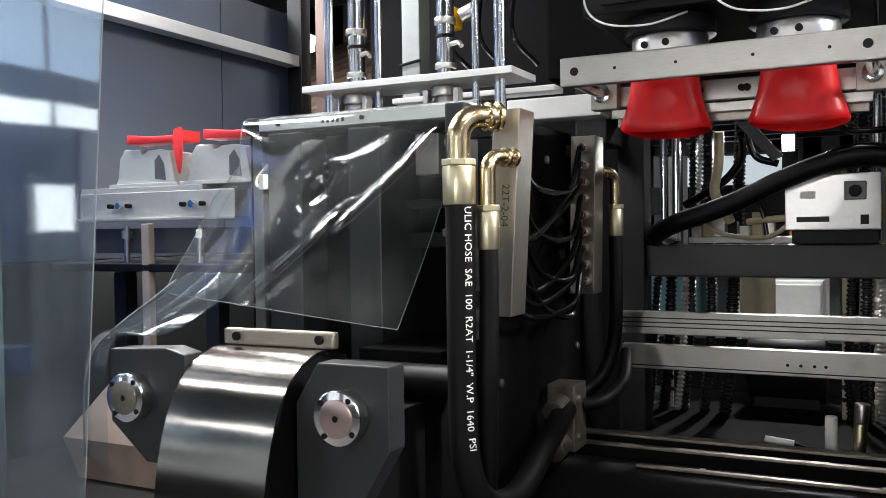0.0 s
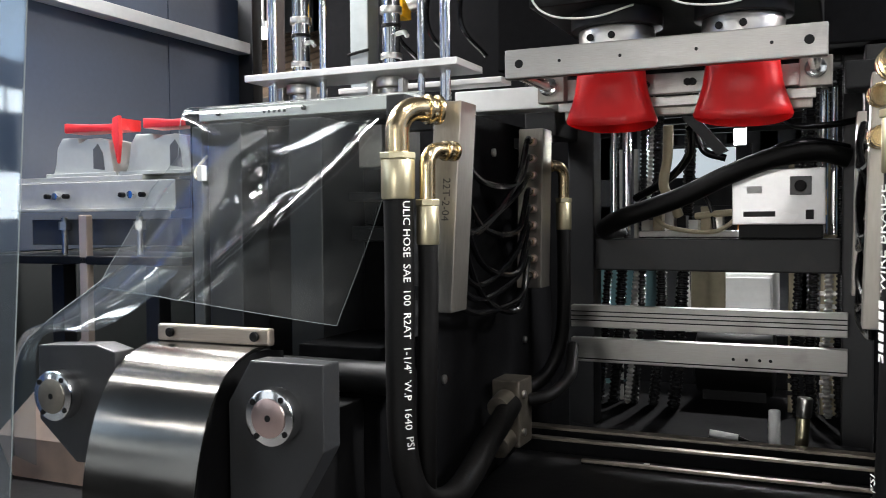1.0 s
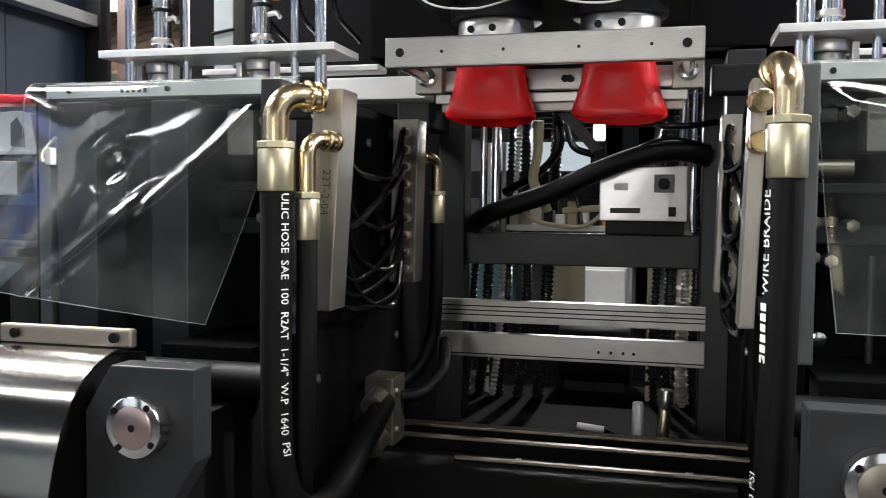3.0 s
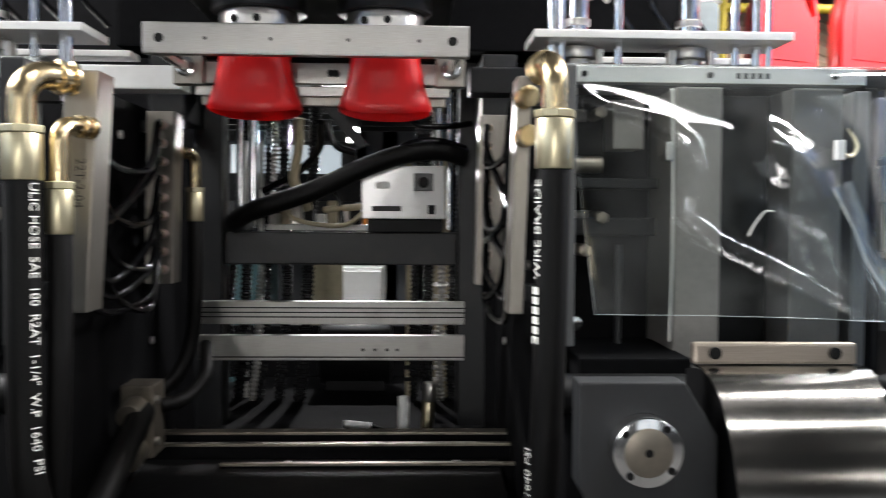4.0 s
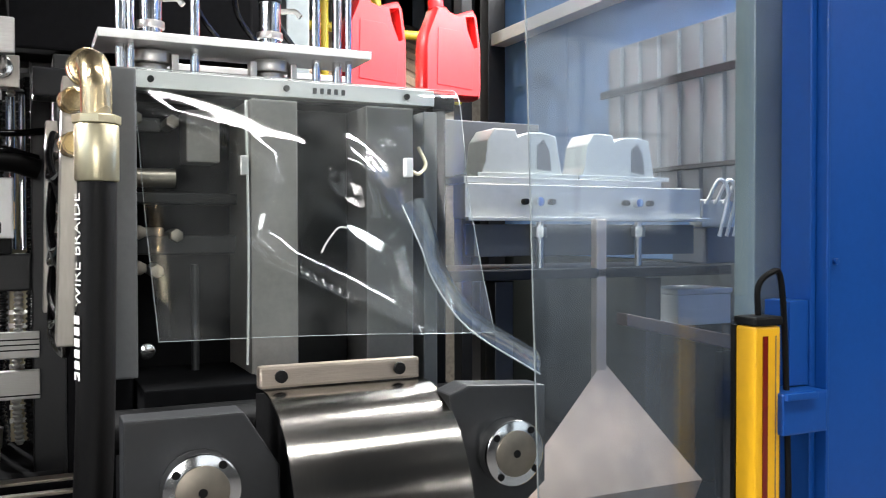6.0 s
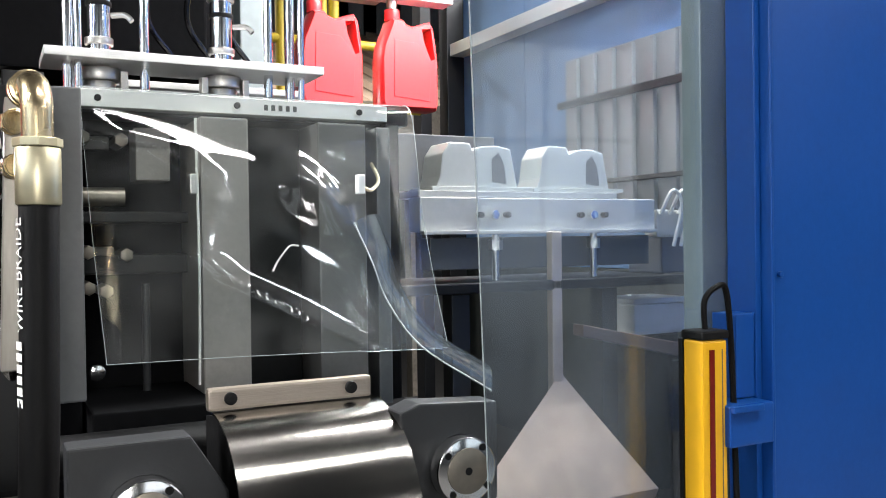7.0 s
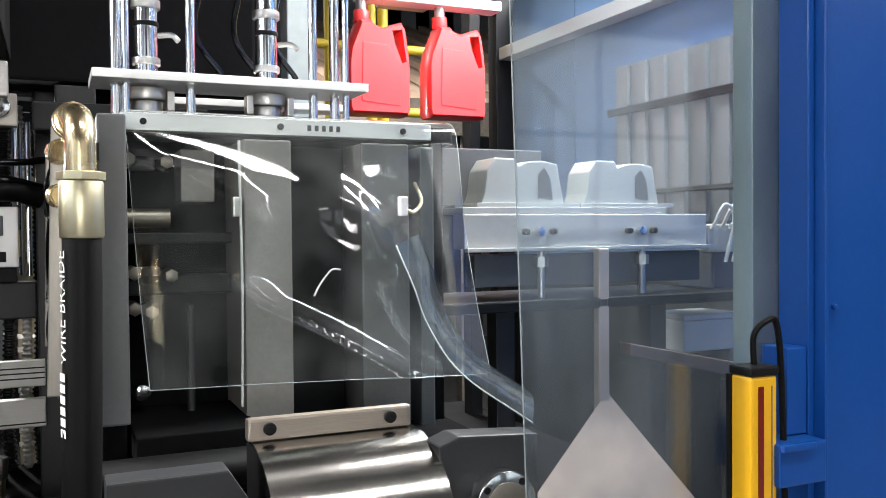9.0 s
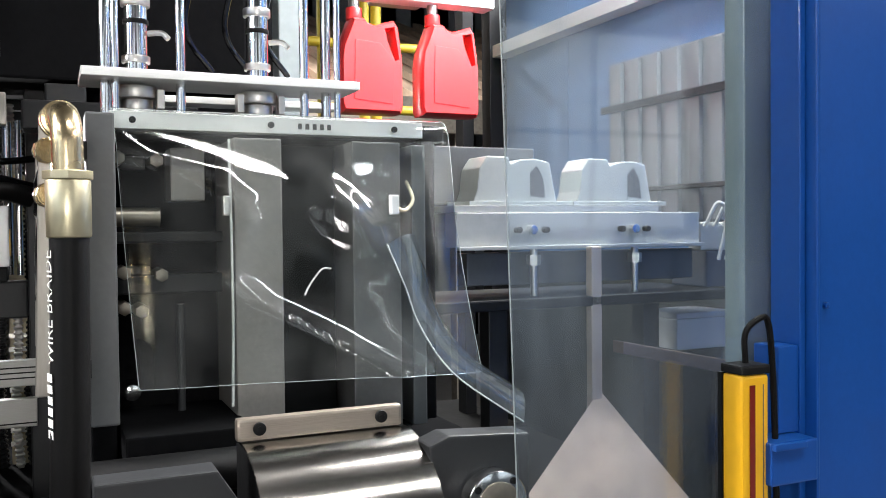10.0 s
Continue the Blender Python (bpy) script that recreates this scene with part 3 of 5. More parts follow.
def hose(s, hx, y, ztop, f0, f1, r, path, back, label):
    """A hydraulic hose with its elbow, nut and ferrule; f0, f1: the ferrule's ends below the elbow's crown."""
    h = thing("hydraulic_hose", (s * hx, y, path[-1][2]), label, "hose", "hydraulic hoses")
    x = s * hx
    R = r * 1.55
    way = Vector((-s * back[0], back[1], 0)).normalized()
    pts = [Vector((x, y, ztop - f0)), Vector((x, y, ztop - R))]
    for k in range(1, 10):
        a = math.pi / 2 * k / 9
        pts.append(Vector((x, y, ztop - R + R * math.sin(a))) + way * R * (1 - math.cos(a)))
    end = pts[-1]
    pts.append(end + way * 0.03)
    part("elbow", tube(pts, r * 0.8, 20, raw=True), BRASS, h, "bright yellow zinc bent pipe", True)
    for k in range(4):
        p = end + way * (0.004 + 0.009 * k)
        part("nut", rod(p, p + way * 0.007, r * (1.02 if k % 2 else 0.86), 6 if k % 2 == 0 else 24, 0.001), BRASS, h, "brass union ring", True)
    part("ferrule_nut", rod((x, y, ztop - f0 + 0.01), (x, y, ztop - f0), r * 1.24, 8, 0.001), BRASSY, h)
    part("ferrule", rod((x, y, ztop - f0), (x, y, ztop - f1), r * 1.13, 32, 0.003), BRASSY, h, "crimped yellow zinc ferrule", True)
    part("hose", tube([(x, y, ztop - f1 + 0.004)] + path, r, 22, 10), RUBBER, h, "black rubber hose", True)
    return h


hl = hose(-1, 0.337, -0.25, 1.672, 0.08, 0.143, 0.0235, [(-0.336, -0.25, 1.45), (-0.336, -0.25, 1.25), (-0.33, -0.25, 1.12), (-0.315, -0.22, 1.05), (-0.30, -0.12, 1.03), (-0.315, 0.08, 1.075), (-0.33, 0.24, 1.11)], (0.62, 0.78), "thick black hydraulic hose with white lettering")
hl2 = hose(-1, 0.298, -0.225, 1.607, 0.088, 0.15, 0.016, [(-0.298, -0.225, 1.38), (-0.302, -0.225, 1.2), (-0.32, -0.19, 1.03), (-0.34, -0.12, 0.97)], (0.35, 0.93), "thinner black hydraulic hose beside the thick one")
hr = hose(1, 0.362, -0.305, 1.687, 0.074, 0.14, 0.0215, [(0.361, -0.305, 1.45), (0.357, -0.305, 1.25), (0.35, -0.3, 1.12), (0.335, -0.26, 1.0), (0.335, -0.2, 0.94)], (0.12, 0.99), "thick black hydraulic hose with white lettering")
for s in (-1,):
    hose(s, 0.30, 0.53, 1.62, 0.085, 0.15, 0.016, [(s * 0.30, 0.53, 1.3), (s * 0.31, 0.53, 1.2), (s * 0.335, 0.5, 1.13), (s * 0.37, 0.44, 1.1)], (-0.4, -0.6), "black hydraulic hose hanging behind the rear manifold")


def on_hose(cx, cy, r, turn, ztop, up, bend=()):
    """Wraps flat text round an upright hose; it reads upwards or downwards."""

    def place(x, y):
        a = turn + (y / r if up < 0 else -y / r)
        z = ztop + up * x
        ox = np.interp(z, [b[0] for b in bend], [b[1] for b in bend]) if bend else 0
        oy = np.interp(z, [b[0] for b in bend], [b[2] for b in bend]) if bend else 0
        return Vector((cx + ox + (r + 0.0009) * math.sin(a), cy + oy - (r + 0.0009) * math.cos(a), z))

    return place


lettering("ULIC HOSE  SAE  100  R2AT  1-1/4\"  W.P  1640  PSI", 0.0178, INK, hl, on_hose(-0.336, -0.25, 0.0235, math.radians(42), 1.527, -1, ((1.02, 0.03, 0.05), (1.05, 0.0215, 0.03), (1.08, 0.0145, 0.012), (1.12, 0.0068, 0.0), (1.18, 0.0012, -0.0025), (1.25, -0.0005, 0.0), (1.45, 0, 0))), "white printed lettering")
lettering("WIRE BRAIDE", 0.0215, INK, hr, on_hose(0.3605, -0.305, 0.0217, math.radians(-52), 1.405, 1), "white printed lettering")
lettering("1640 PSI", 0.019, INK, hr, on_hose(0.3515, -0.302, 0.0219, math.radians(-52), 1.12, 1), "white printed lettering")
for k in range(6):
    bm = bmesh.new()
    place = on_hose(0.359, -0.305, 0.0219, math.radians(-52), 1.322 + k * 0.0128, 1)
    bm.faces.new([bm.verts.new(place(a, b)) for a, b in ((0, 0), (0.0095, 0), (0.0095, 0.015), (0, 0.015))])
    part("marking", bm, INK, hr)


def on_block(x, y):
    return Vector((-0.303 + y + 0.06 * (0.06 - x), -0.1609, 1.565 - x))


lettering("22T-2-04", 0.019, MARKER, mans[-1][0], on_block, "handwritten black marker")

# brass unions where the thick hoses meet the front manifold
for z in (1.655, 1.60):
    un = part("union", rod((0.337, -0.161, z), (0.343, -0.205, z), 0.0135, 8, 0.001), BRASS, mans[1][0], "brass union fitting")
    for k in range(3):
        p0 = Vector((0.3385 + 0.0018 * k, -0.173 - 0.0125 * k, z))
        part("ring", rod(p0, p0 + Vector((0.0009, -0.006, 0)), 0.0165 if k % 2 else 0.0155, 6 if k == 1 else 12, 0.001), BRASS, un)

# pipe flange by the bed
pf = thing("pipe_flange", (-0.33, 0.25, 1.02), "steel pipe flange block with bolts beside the bed", "pipe flange")
part("block", box(-0.372, -0.31, 0.24, 0.32, 1.02, 1.16, 0.004), OILED, pf)
for z in (1.05, 1.13):
    cap_screw(-0.31, 0.26, z, pf, 0.008, (1, 0, 0), STEEL)
    part("socket", rod((-0.34, 0.239, z - 0.01), (-0.34, 0.19, z - 0.02), 0.024, 18, 0.002), OILED, pf, "", True)
part("pipe", tube([(-0.31, 0.3, 1.11), (-0.27, 0.32, 1.12), (-0.25, 0.4, 1.15), (-0.27, 0.5, 1.2)], 0.014, 12), RUBBER, pf, "", True)

# ---- film guards ----


def film_guard(s):
    f = thing("film_guard", (s * 0.68, -0.15, 1.33), "draped clear plastic film guard hung from the clamp rail", "film guard", "film guards")
    zi, zo = (1.318, 1.375) if s < 0 else (1.345, 1.338)
    prof = smooth_path([(0, 0.02, 1.7325), (0, -0.012, 1.7345), (0, -0.045, 1.712), (0, -0.08, 1.64), (0, -0.118, 1.54), (0, -0.165, 1.44), (0, -0.225, 1.335)], 16)
    z1 = prof[-1].z
    xc, yc, zc, tilt, rad = (0.738, -0.142, 1.565, 0.29, 0.07) if s > 0 else (0.70, -0.105, 1.58, 0.386, 0.035)
    rows = []
    for p in prof:
        t = (1.7325 - p.z) / (1.7325 - z1)
        a0 = 0.405 + 0.08 * t if s < 0 else 0.428 + 0.017 * t
        a1 = np.interp(t, (0, 0.27, 0.45, 0.87, 1), (0.945, 0.918, 0.97, 1.003, 1.005)) if s < 0 else np.interp(t, (0, 0.4, 1), (0.955, 0.94, 0.93))
        # creases run from the inner top corner: where they cross the sheet, their strength and width
        if s < 0:
            folds = ((0.03 + 0.52 * t, 0.011 * np.interp(t, (0.08, 0.2, 0.55, 0.7), (0, 1, 1, 0)), 0.02), (0.09 + 0.5 * t, 0.011 * np.interp(t, (0.45, 0.6, 0.95, 1.0), (0, 1, 1, 0.6)), 0.02), (0.86 + 0.05 * t, 0.012 * np.interp(t, (0.3, 0.5, 0.9), (0, 1, 0)), 0.03))
        else:
            mid = np.interp(t, (0.05, 0.18, 0.25, 0.34, 0.43, 0.55, 0.63, 0.72, 0.81, 1.0), (-0.1, 0.03, 0.22, 0.31, 0.335, 0.29, 0.275, 0.34, 0.47, 0.72))
            folds = ((mid, 0.014 * min(1, t * 5) * (1.1 - 0.6 * t), 0.036),)
        row = []
        for k in range(193):
            v = k / 192
            a = a0 * (1 - v) + a1 * v
            belly = 0.03 * math.sin(math.pi * v) * t * (1.6 - t)
            crease = sum(h * math.exp(-abs((v - m) / w) ** 1.6) for m, h, w in folds)
            wave = (0.002 * math.sin(7 * v + 4 * t + s) + 0.0006 * math.sin(17 * v - 9 * t)) * min(1, t * 2)
            # the sheet curls where it hangs free at its sides
            curl = (0.05 * (1 - v) ** 2 if s > 0 else 0.03 * (1 - v) ** 3) * t + 0.05 * max(0, v - 0.86) / 0.14 * max(0, v - 0.86) * t * 2
            z = p.z + (zi * (1 - v) + zo * v - z1) * t * t + 0.006 * math.sin(math.pi * v) * t
            y = p.y - belly - crease + wave + curl
            # a flat dent where the sheet is pushed upright
            du, dv = (a - xc) * 0.82 + (z - zc) * 0.57, (z - zc) * 0.82 - (a - xc) * 0.57
            w = 0.97 * math.exp(-((du / (rad * 0.62)) ** 2 + (dv / rad) ** 2) ** 1.5)
            dent = yc - tilt * (a - xc) - 0.2 * (a - xc) ** 2 + 0.0004 * math.sin(70 * (a - xc) + 55 * (z - zc)) + 0.00015 * math.sin(150 * (z - zc) - 60 * (a - xc))
            row.append((s * a, y * (1 - w) + dent * w, z))
        rows.append(row)
    part("film", sheet(rows, 0.0), FILM, f, "clear crumpled plastic film", True)
    part("hem", tube([(x, y - 0.0005, z) for x, y, z in rows[-1]], 0.0006, 6, raw=True), CUTEDGE, f)
    # pale tubes stand for the folded side edges and the glare along them
    for k, r in ((0, 0.0004), (-1, 0.0007)):
        part("fold_glare", tube([(row[k][0], row[k][1] - 0.0005, row[k][2]) for row in rows[12:]], r, 6, raw=True), CUTEDGE, f)
    if s > 0:
        cells = [p for row in rows for p in row]
        mark = [min(cells, key=lambda p: (p[0] - a) ** 2 + (p[2] - z) ** 2) for a, z in ((0.673, 1.459), (0.68, 1.473), (0.69, 1.486), (0.702, 1.494), (0.716, 1.499))]
        part("scuff", tube([(x, y - 0.001, z) for x, y, z in mark], 0.0014, 6, 4), NEST, f, "short white scuff")
    clip = part("clip", box(s * 0.82, s * 0.832, -0.13, -0.115, 1.575, 1.605, 0.002), WHITE, f, "small white air fitting")
    part("tube", tube([(s * 0.832, -0.12, 1.585), (s * 0.85, -0.11, 1.582), (s * 0.875, -0.08, 1.6), (s * 0.88, -0.04, 1.63)], 0.003, 8), BEIGE, clip)
    return f


def side_guard(s):
    g = thing("side_guard", (s * 0.86, -0.3, 1.29), "curved clear plastic side guard over the bearing block", "guard", "side guards")
    if s > 0:
        e0 = smooth_path([(0.80, -0.16, 1.53), (0.812, -0.2, 1.47), (0.822, -0.23, 1.415), (0.842, -0.30, 1.355), (0.892, -0.405, 1.304)], 6)
        e1 = smooth_path([(0.93, 0.02, 1.53), (0.935, 0.0, 1.47), (0.94, -0.03, 1.41), (0.955, -0.10, 1.35), (0.985, -0.2, 1.31)], 6)
    else:
        e0 = smooth_path([(0.985, -0.2, 1.40), (1.0, -0.25, 1.365), (1.03, -0.31, 1.318), (1.05, -0.35, 1.275), (1.055, -0.37, 1.2), (1.05, -0.375, 1.08)], 6)
        e1 = smooth_path([(0.77, -0.26, 1.41), (0.80, -0.31, 1.36), (0.86, -0.36, 1.315), (0.955, -0.39, 1.302), (0.962, -0.4, 1.2), (0.965, -0.4, 1.08)], 6)
    rows = []
    for a, b in zip(e0, e1):
        rows.append([(s * (a.x + (b.x - a.x) * t), a.y + (b.y - a.y) * t - 0.02 * math.sin(math.pi * t), a.z + (b.z - a.z) * t + 0.015 * math.sin(math.pi * t)) for t in (k / 8 for k in range(9))])
    part("sheet", sheet(rows, 0.002), SIDEFILM, g, "clear bent sheet", True)
    part("rim", tube([(s * p.x, p.y, p.z) for p in e0], 0.0011, 8, raw=True), CUTEDGE, g, "pale cut edge", True)
    return g


for s in (-1, 1):
    film_guard(s)
    side_guard(s)

# ---- blow pin stations ----


def pin_station(s):
    x0 = -0.893 if s < 0 else 0.392
    p = thing("blow_pin_station", (x0 + 0.24, 0.16, 1.74), "row of chrome blow pin cylinders on a steel plate", "blow pins", "blow pin stations")
    x1 = -0.388 if s < 0 else 0.852
    part("plate", box(x0, x1, 0.105, 0.24, 1.8, 1.8145, 0.0015), STEEL_H, p, "thick brushed steel plate")
    part("rear_plate", box(x0 + 0.12, x1 + 0.02, 0.3, 0.36, 1.79, 1.803, 0.002), STEEL_H, p)
    k = (x1 - x0) / 0.54
    top = 2.45
    for d, r, y in ((0.045, 0.009, 0.15), (0.062, 0.006, 0.135), (0.185, 0.008, 0.15), (0.435, 0.008, 0.15), (0.485, 0.009, 0.16), (0.503, 0.006, 0.14)):
        part("guide_rod", rod((x0 + d * k, y, 1.735), (x0 + d * k, y, top), r, 16), CHROME, p, "polished guide rod", True)
    for d in (0.105, 0.345):
        x = x0 + d * k
        c = part("cylinder", rod((x, 0.18, 1.818), (x, 0.18, top), 0.019, 24), CHROME, p, "chrome blow pin cylinder", True)
        for z, r, h in ((1.835, 0.023, 0.012), (1.9, 0.021, 0.008), (1.93, 0.024, 0.014), (2.02, 0.022, 0.01)):
            part("collar", rod((x, 0.18, z), (x, 0.18, z + h), r, 24, 0.001), STEEL if h > 0.01 else BLACK, c, "", True)
        part("boss", rod((x, 0.18, 1.796), (x, 0.18, 1.775), 0.034, 28, 0.003), STEEL, c, "", True)
        part("boss", rod((x, 0.18, 1.7745), (x, 0.18, 1.752), 0.026, 28, 0.003), STEEL, c, "", True)
        part("pin", rod((x, 0.18, 1.7515), (x, 0.18, 1.728), 0.011, 16, 0.001), STEEL, c, "", True)
        for a in (-1, 1):
            part("lug", box(x + a * 0.03, x + a * 0.042, 0.15, 0.175, 1.757, 1.79, 0.002), STEEL, c)
        part("air_fitting", tube([(x + 0.019, 0.17, 1.885), (x + 0.04, 0.16, 1.885), (x + 0.05, 0.155, 1.875)], 0.005, 8), STEEL, c, "", True)
    part("column", box(s * 0.83 - 0.026, s * 0.83 + 0.026, 0.5, 0.56, 1.60, 2.5, 0.003), COLUMN, p, "pale grey steel column")
    if s < 0:
        part("valve_body", box(-0.70, -0.655, 0.4, 0.45, 1.98, 2.03, 0.004), YELLOW, p, "yellow air valve")
        part("valve_cap", rod((-0.64, 0.41, 2.005), (-0.60, 0.41, 2.02), 0.018, 16, 0.002), STEEL, p, "", True)
        part("strap", tube([(-0.86, 0.495, 1.92), (-0.83, 0.493, 1.925), (-0.80, 0.495, 1.93)], 0.004, 6), RUBBER, p)
    if s < 0:
        part("yellow_hose", tube([(x0 + 0.075 * k, 0.22, 2.4), (x0 + 0.073 * k, 0.22, 2.1), (x0 + 0.075 * k, 0.22, 1.76)], 0.007, 10), YPIPE, p, "yellow air hose", True)
    for a in (0.22, 0.31, 0.4):
        part("air_hose", tube([(x0 + a * k, 0.4, 2.4), (x0 + a * k + 0.03, 0.38, 2.1), (x0 + a * k + 0.015, 0.4, 1.95), (x0 + a * k + 0.07, 0.42, 1.87)], 0.006, 8), GLOSSRUB, p, "", True)
    return p


for s in (-1, 1):
    pin_station(s)

# ---- die head, parisons and cutter ----
head = thing("die_head", (0.0, 0.3, 1.84), "dark extrusion die head with two steel die rings", "die head")
part("body", box(-0.26, 0.26, 0.16, 0.62, 1.905, 2.6, 0.006), BLACK, head)
part("heater_band", box(-0.22, -0.02, 0.15, 0.159, 1.92, 1.97, 0.002), BLACK, head)
part("heater_band", box(0.03, 0.23, 0.15, 0.159, 1.92, 1.97, 0.002), BLACK, head)
for cx in (-0.115, 0.125):
    ring = part("die_ring", rod((cx, 0.28, 1.823), (cx, 0.28, 1.87), 0.075, 40, 0.004), STEEL, head, "turned steel die ring", True)
    part("die_ring", rod((cx, 0.28, 1.8705), (cx, 0.28, 1.904), 0.09, 40, 0.003), DARK, head, "", True)
    for a in (-0.5, 0.1):
        cap_screw(cx + 0.075 * math.sin(a), 0.28 - 0.075 * math.cos(a), 1.848, ring, 0.007)
    part("lead", tube([(cx + 0.05, 0.2, 1.9), (cx - 0.02, 0.16, 1.875), (cx - 0.1, 0.15, 1.885), (cx - 0.14, 0.16, 1.93), (cx - 0.13, 0.17, 2.0)], 0.0022, 8), NEST, head, "pale heater lead", True)

for cx in (-0.118, 0.127):
    pr = thing("parison", (cx, 0.24, 1.665), "soft red molten plastic parison hanging from the die", "parison", "parisons")
    bm = bmesh.new()
    rings = []
    levels = [(1.8225, 0.058, 0.035), (1.806, 0.063, 0.04), (1.775, 0.066, 0.045), (1.74, 0.071, 0.043), (1.715, 0.078, 0.044), (1.695, 0.085, 0.046), (1.683, 0.089, 0.047), (1.677, 0.087, 0.044)]
    random.seed(int(cx * 100) + 60)
    ph = random.uniform(0, 6)
    for z, a, b in levels:
        ring = []
        for k in range(40):
            t = 2 * math.pi * k / 40
            c, sn = math.cos(t), math.sin(t)
            x = math.copysign(abs(c) ** 0.7, c) * a * (1 + 0.02 * math.sin(3 * t + ph))
            y = math.copysign(abs(sn) ** 0.8, sn) * b
            low = (1.846 - z) / 0.182
            ring.append(bm.verts.new((cx + x, 0.24 + y, z + low * (0.006 * math.cos(2 * t + ph * 0.3) - 0.004 * math.sin(t + ph)))))
        rings.append(ring)
    for a, b in zip(rings, rings[1:]):
        for k in range(40):
            bm.faces.new((a[k], a[(k + 1) % 40], b[(k + 1) % 40], b[k]))
    bmesh.ops.solidify(bm, geom=bm.faces[:], thickness=0.005)
    part("tube", bm, PARISON, pr, "", True)

cut = thing("parison_cutter", (0, 0.2, 1.70), "brushed steel parison cutter bars under the die head", "cutter")
bar = part("front_bar", box(-0.275, 0.275, 0.066, 0.086, 1.755, 1.809, 0.003), GROUND, cut, "wide brushed steel bar")
for x in (-0.247, -0.17, -0.06, 0.07, 0.19, 0.247):
    big = abs(x) > 0.24
    part("hole", rod((x, 0.0659, 1.782), (x, 0.0652, 1.782), 0.008 if big else 0.003, 16), BLACK, bar)
part("plate", box(-0.27, 0.275, 0.3, 0.32, 1.742, 1.783, 0.002), GROUND, cut)
part("blade", box(-0.24, 0.252, 0.29, 0.299, 1.717, 1.735, 0.001), GROUND, cut)
part("lower_plate", box(-0.235, 0.245, 0.322, 0.334, 1.702, 1.74, 0.002), ALU, cut)
for x in (-0.25, 0.252):
    part("slide_rod", rod((x, 0.087, 1.765), (x, 0.4, 1.765), 0.011, 16), CHROME, cut, "", True)
    fb = part("slide_block", box(x - 0.028, x + 0.028, 0.27, 0.2995, 1.735, 1.79, 0.002), ALU, cut)
    part("slide_ring", rod((x, 0.2695, 1.765), (x, 0.25, 1.765), 0.019, 20, 0.002), CHROME, fb, "", True)
for x in (-0.06, 0.02, 0.03, 0.18, -0.16):
    part("bolt", rod((x, 0.2999, 1.742 + 0.02), (x, 0.29, 1.742 + 0.02), 0.007, 12), BLACK, cut)
part("centre_arm", prism([(0.0, 1.70), (0.03, 1.70), (0.09, 1.63), (0.07, 1.62)], "y", 0.34, 0.37), DARK, cut)

# ---- gantry frame behind the mould space ----
fr = thing("gantry_frame", (0, 0.84, 0.93), "dark grey welded steel frame behind the mould space", "frame")
for s in (-1, 1):
    part("post", box(s * 0.298, s * 0.368, 0.80, 0.88, 0.93, 2.6, 0.004), CHARCOAL, fr)
    part("cheek", box(s * 0.34, s * 0.42, 0.60, 0.799, 1.70, 1.86, 0.004), CHARCOAL, fr)
    part("inner_rod", rod((s * 0.255, 1.0, 1.45), (s * 0.255, 1.0, 1.82), 0.012, 14), CHROME, fr, "", True)
    part("inner_rod", rod((s * 0.28, 0.95, 1.45), (s * 0.28, 0.95, 1.82), 0.008, 14), CHROME, fr, "", True)
part("beam", box(-0.297, 0.297, 0.805, 0.875, 1.36, 1.443, 0.004), CHARCOAL, fr)
part("beam", box(-0.297, 0.297, 0.805, 0.875, 1.86, 2.6, 0.004), DARK, fr)
part("ledge", box(-0.53, -0.30, 0.42, 0.5, 1.745, 1.795, 0.004), WHITE, fr, "pale painted ledge")
part("ledge", box(0.30, 0.62, 0.42, 0.5, 1.745, 1.80, 0.004), DARK, fr)
# black backdrops added where only darkness lies behind the pins
part("dark_backdrop", box(-1.15, -0.37, 0.83, 0.85, 0.93, 2.9, 0.002), INNER_BLACK, fr)
part("dark_backdrop", box(0.37, 0.93, 0.83, 0.85, 0.93, 2.9, 0.002), INNER_BLACK, fr)
part("head_beam", box(-0.5, 0.76, 0.62, 0.78, 1.87, 2.3, 0.006), INNER_BLACK, fr)
for i, (z0, z1) in enumerate(((1.215, 1.272), (1.125, 1.187))):
    r = thing("cross_rail", (-0.018, 0.75, z0), "extruded aluminium cross rail in front of the frame", "rail", "cross rails")
    bm = box(-0.345, 0.312, 0.745, 0.775, z0, z1, 0.002)
    rr = part("extrusion", bm, DULLALU, r)
    for d in (0.3, 0.5, 0.7) if i == 0 else (0.12,):
        part("groove", box(-0.344, 0.311, 0.7435, 0.7449, z0 + (z1 - z0) * d, z0 + (z1 - z0) * d + 0.003), BLACK, rr)
    if i:
        for x in (0.06, 0.09, 0.12, 0.145):
            part("hole", rod((x, 0.7449, 1.152), (x, 0.744, 1.152), 0.004, 12), BLACK, rr)

# control box
cb = thing("control_box", (0.17, 0.82, 1.478), "light grey metal control box with a rotary switch", "control box")
part("case", prism([(0.066, 1.478), (0.275, 1.478), (0.275, 1.612), (0.128, 1.609), (0.066, 1.594)], "y", 0.765, 0.86, 0.003), ENAMEL, cb)
plate = part("switch_plate", box(0.197, 0.245, 0.758, 0.7648, 1.548, 1.592, 0.002), PALEGREY, cb)
part("switch_knob", rod((0.221, 0.7579, 1.569), (0.221, 0.742, 1.569), 0.014, 20, 0.003), BLACK, plate, "black rotary knob", True)
part("socket", box(0.232, 0.25, 0.761, 0.7648, 1.49, 1.513, 0.001), BLACK, cb)
part("label_plate", box(0.1, 0.135, 0.7635, 0.7648, 1.553, 1.571, 0.0005), ALU_PALE, cb)
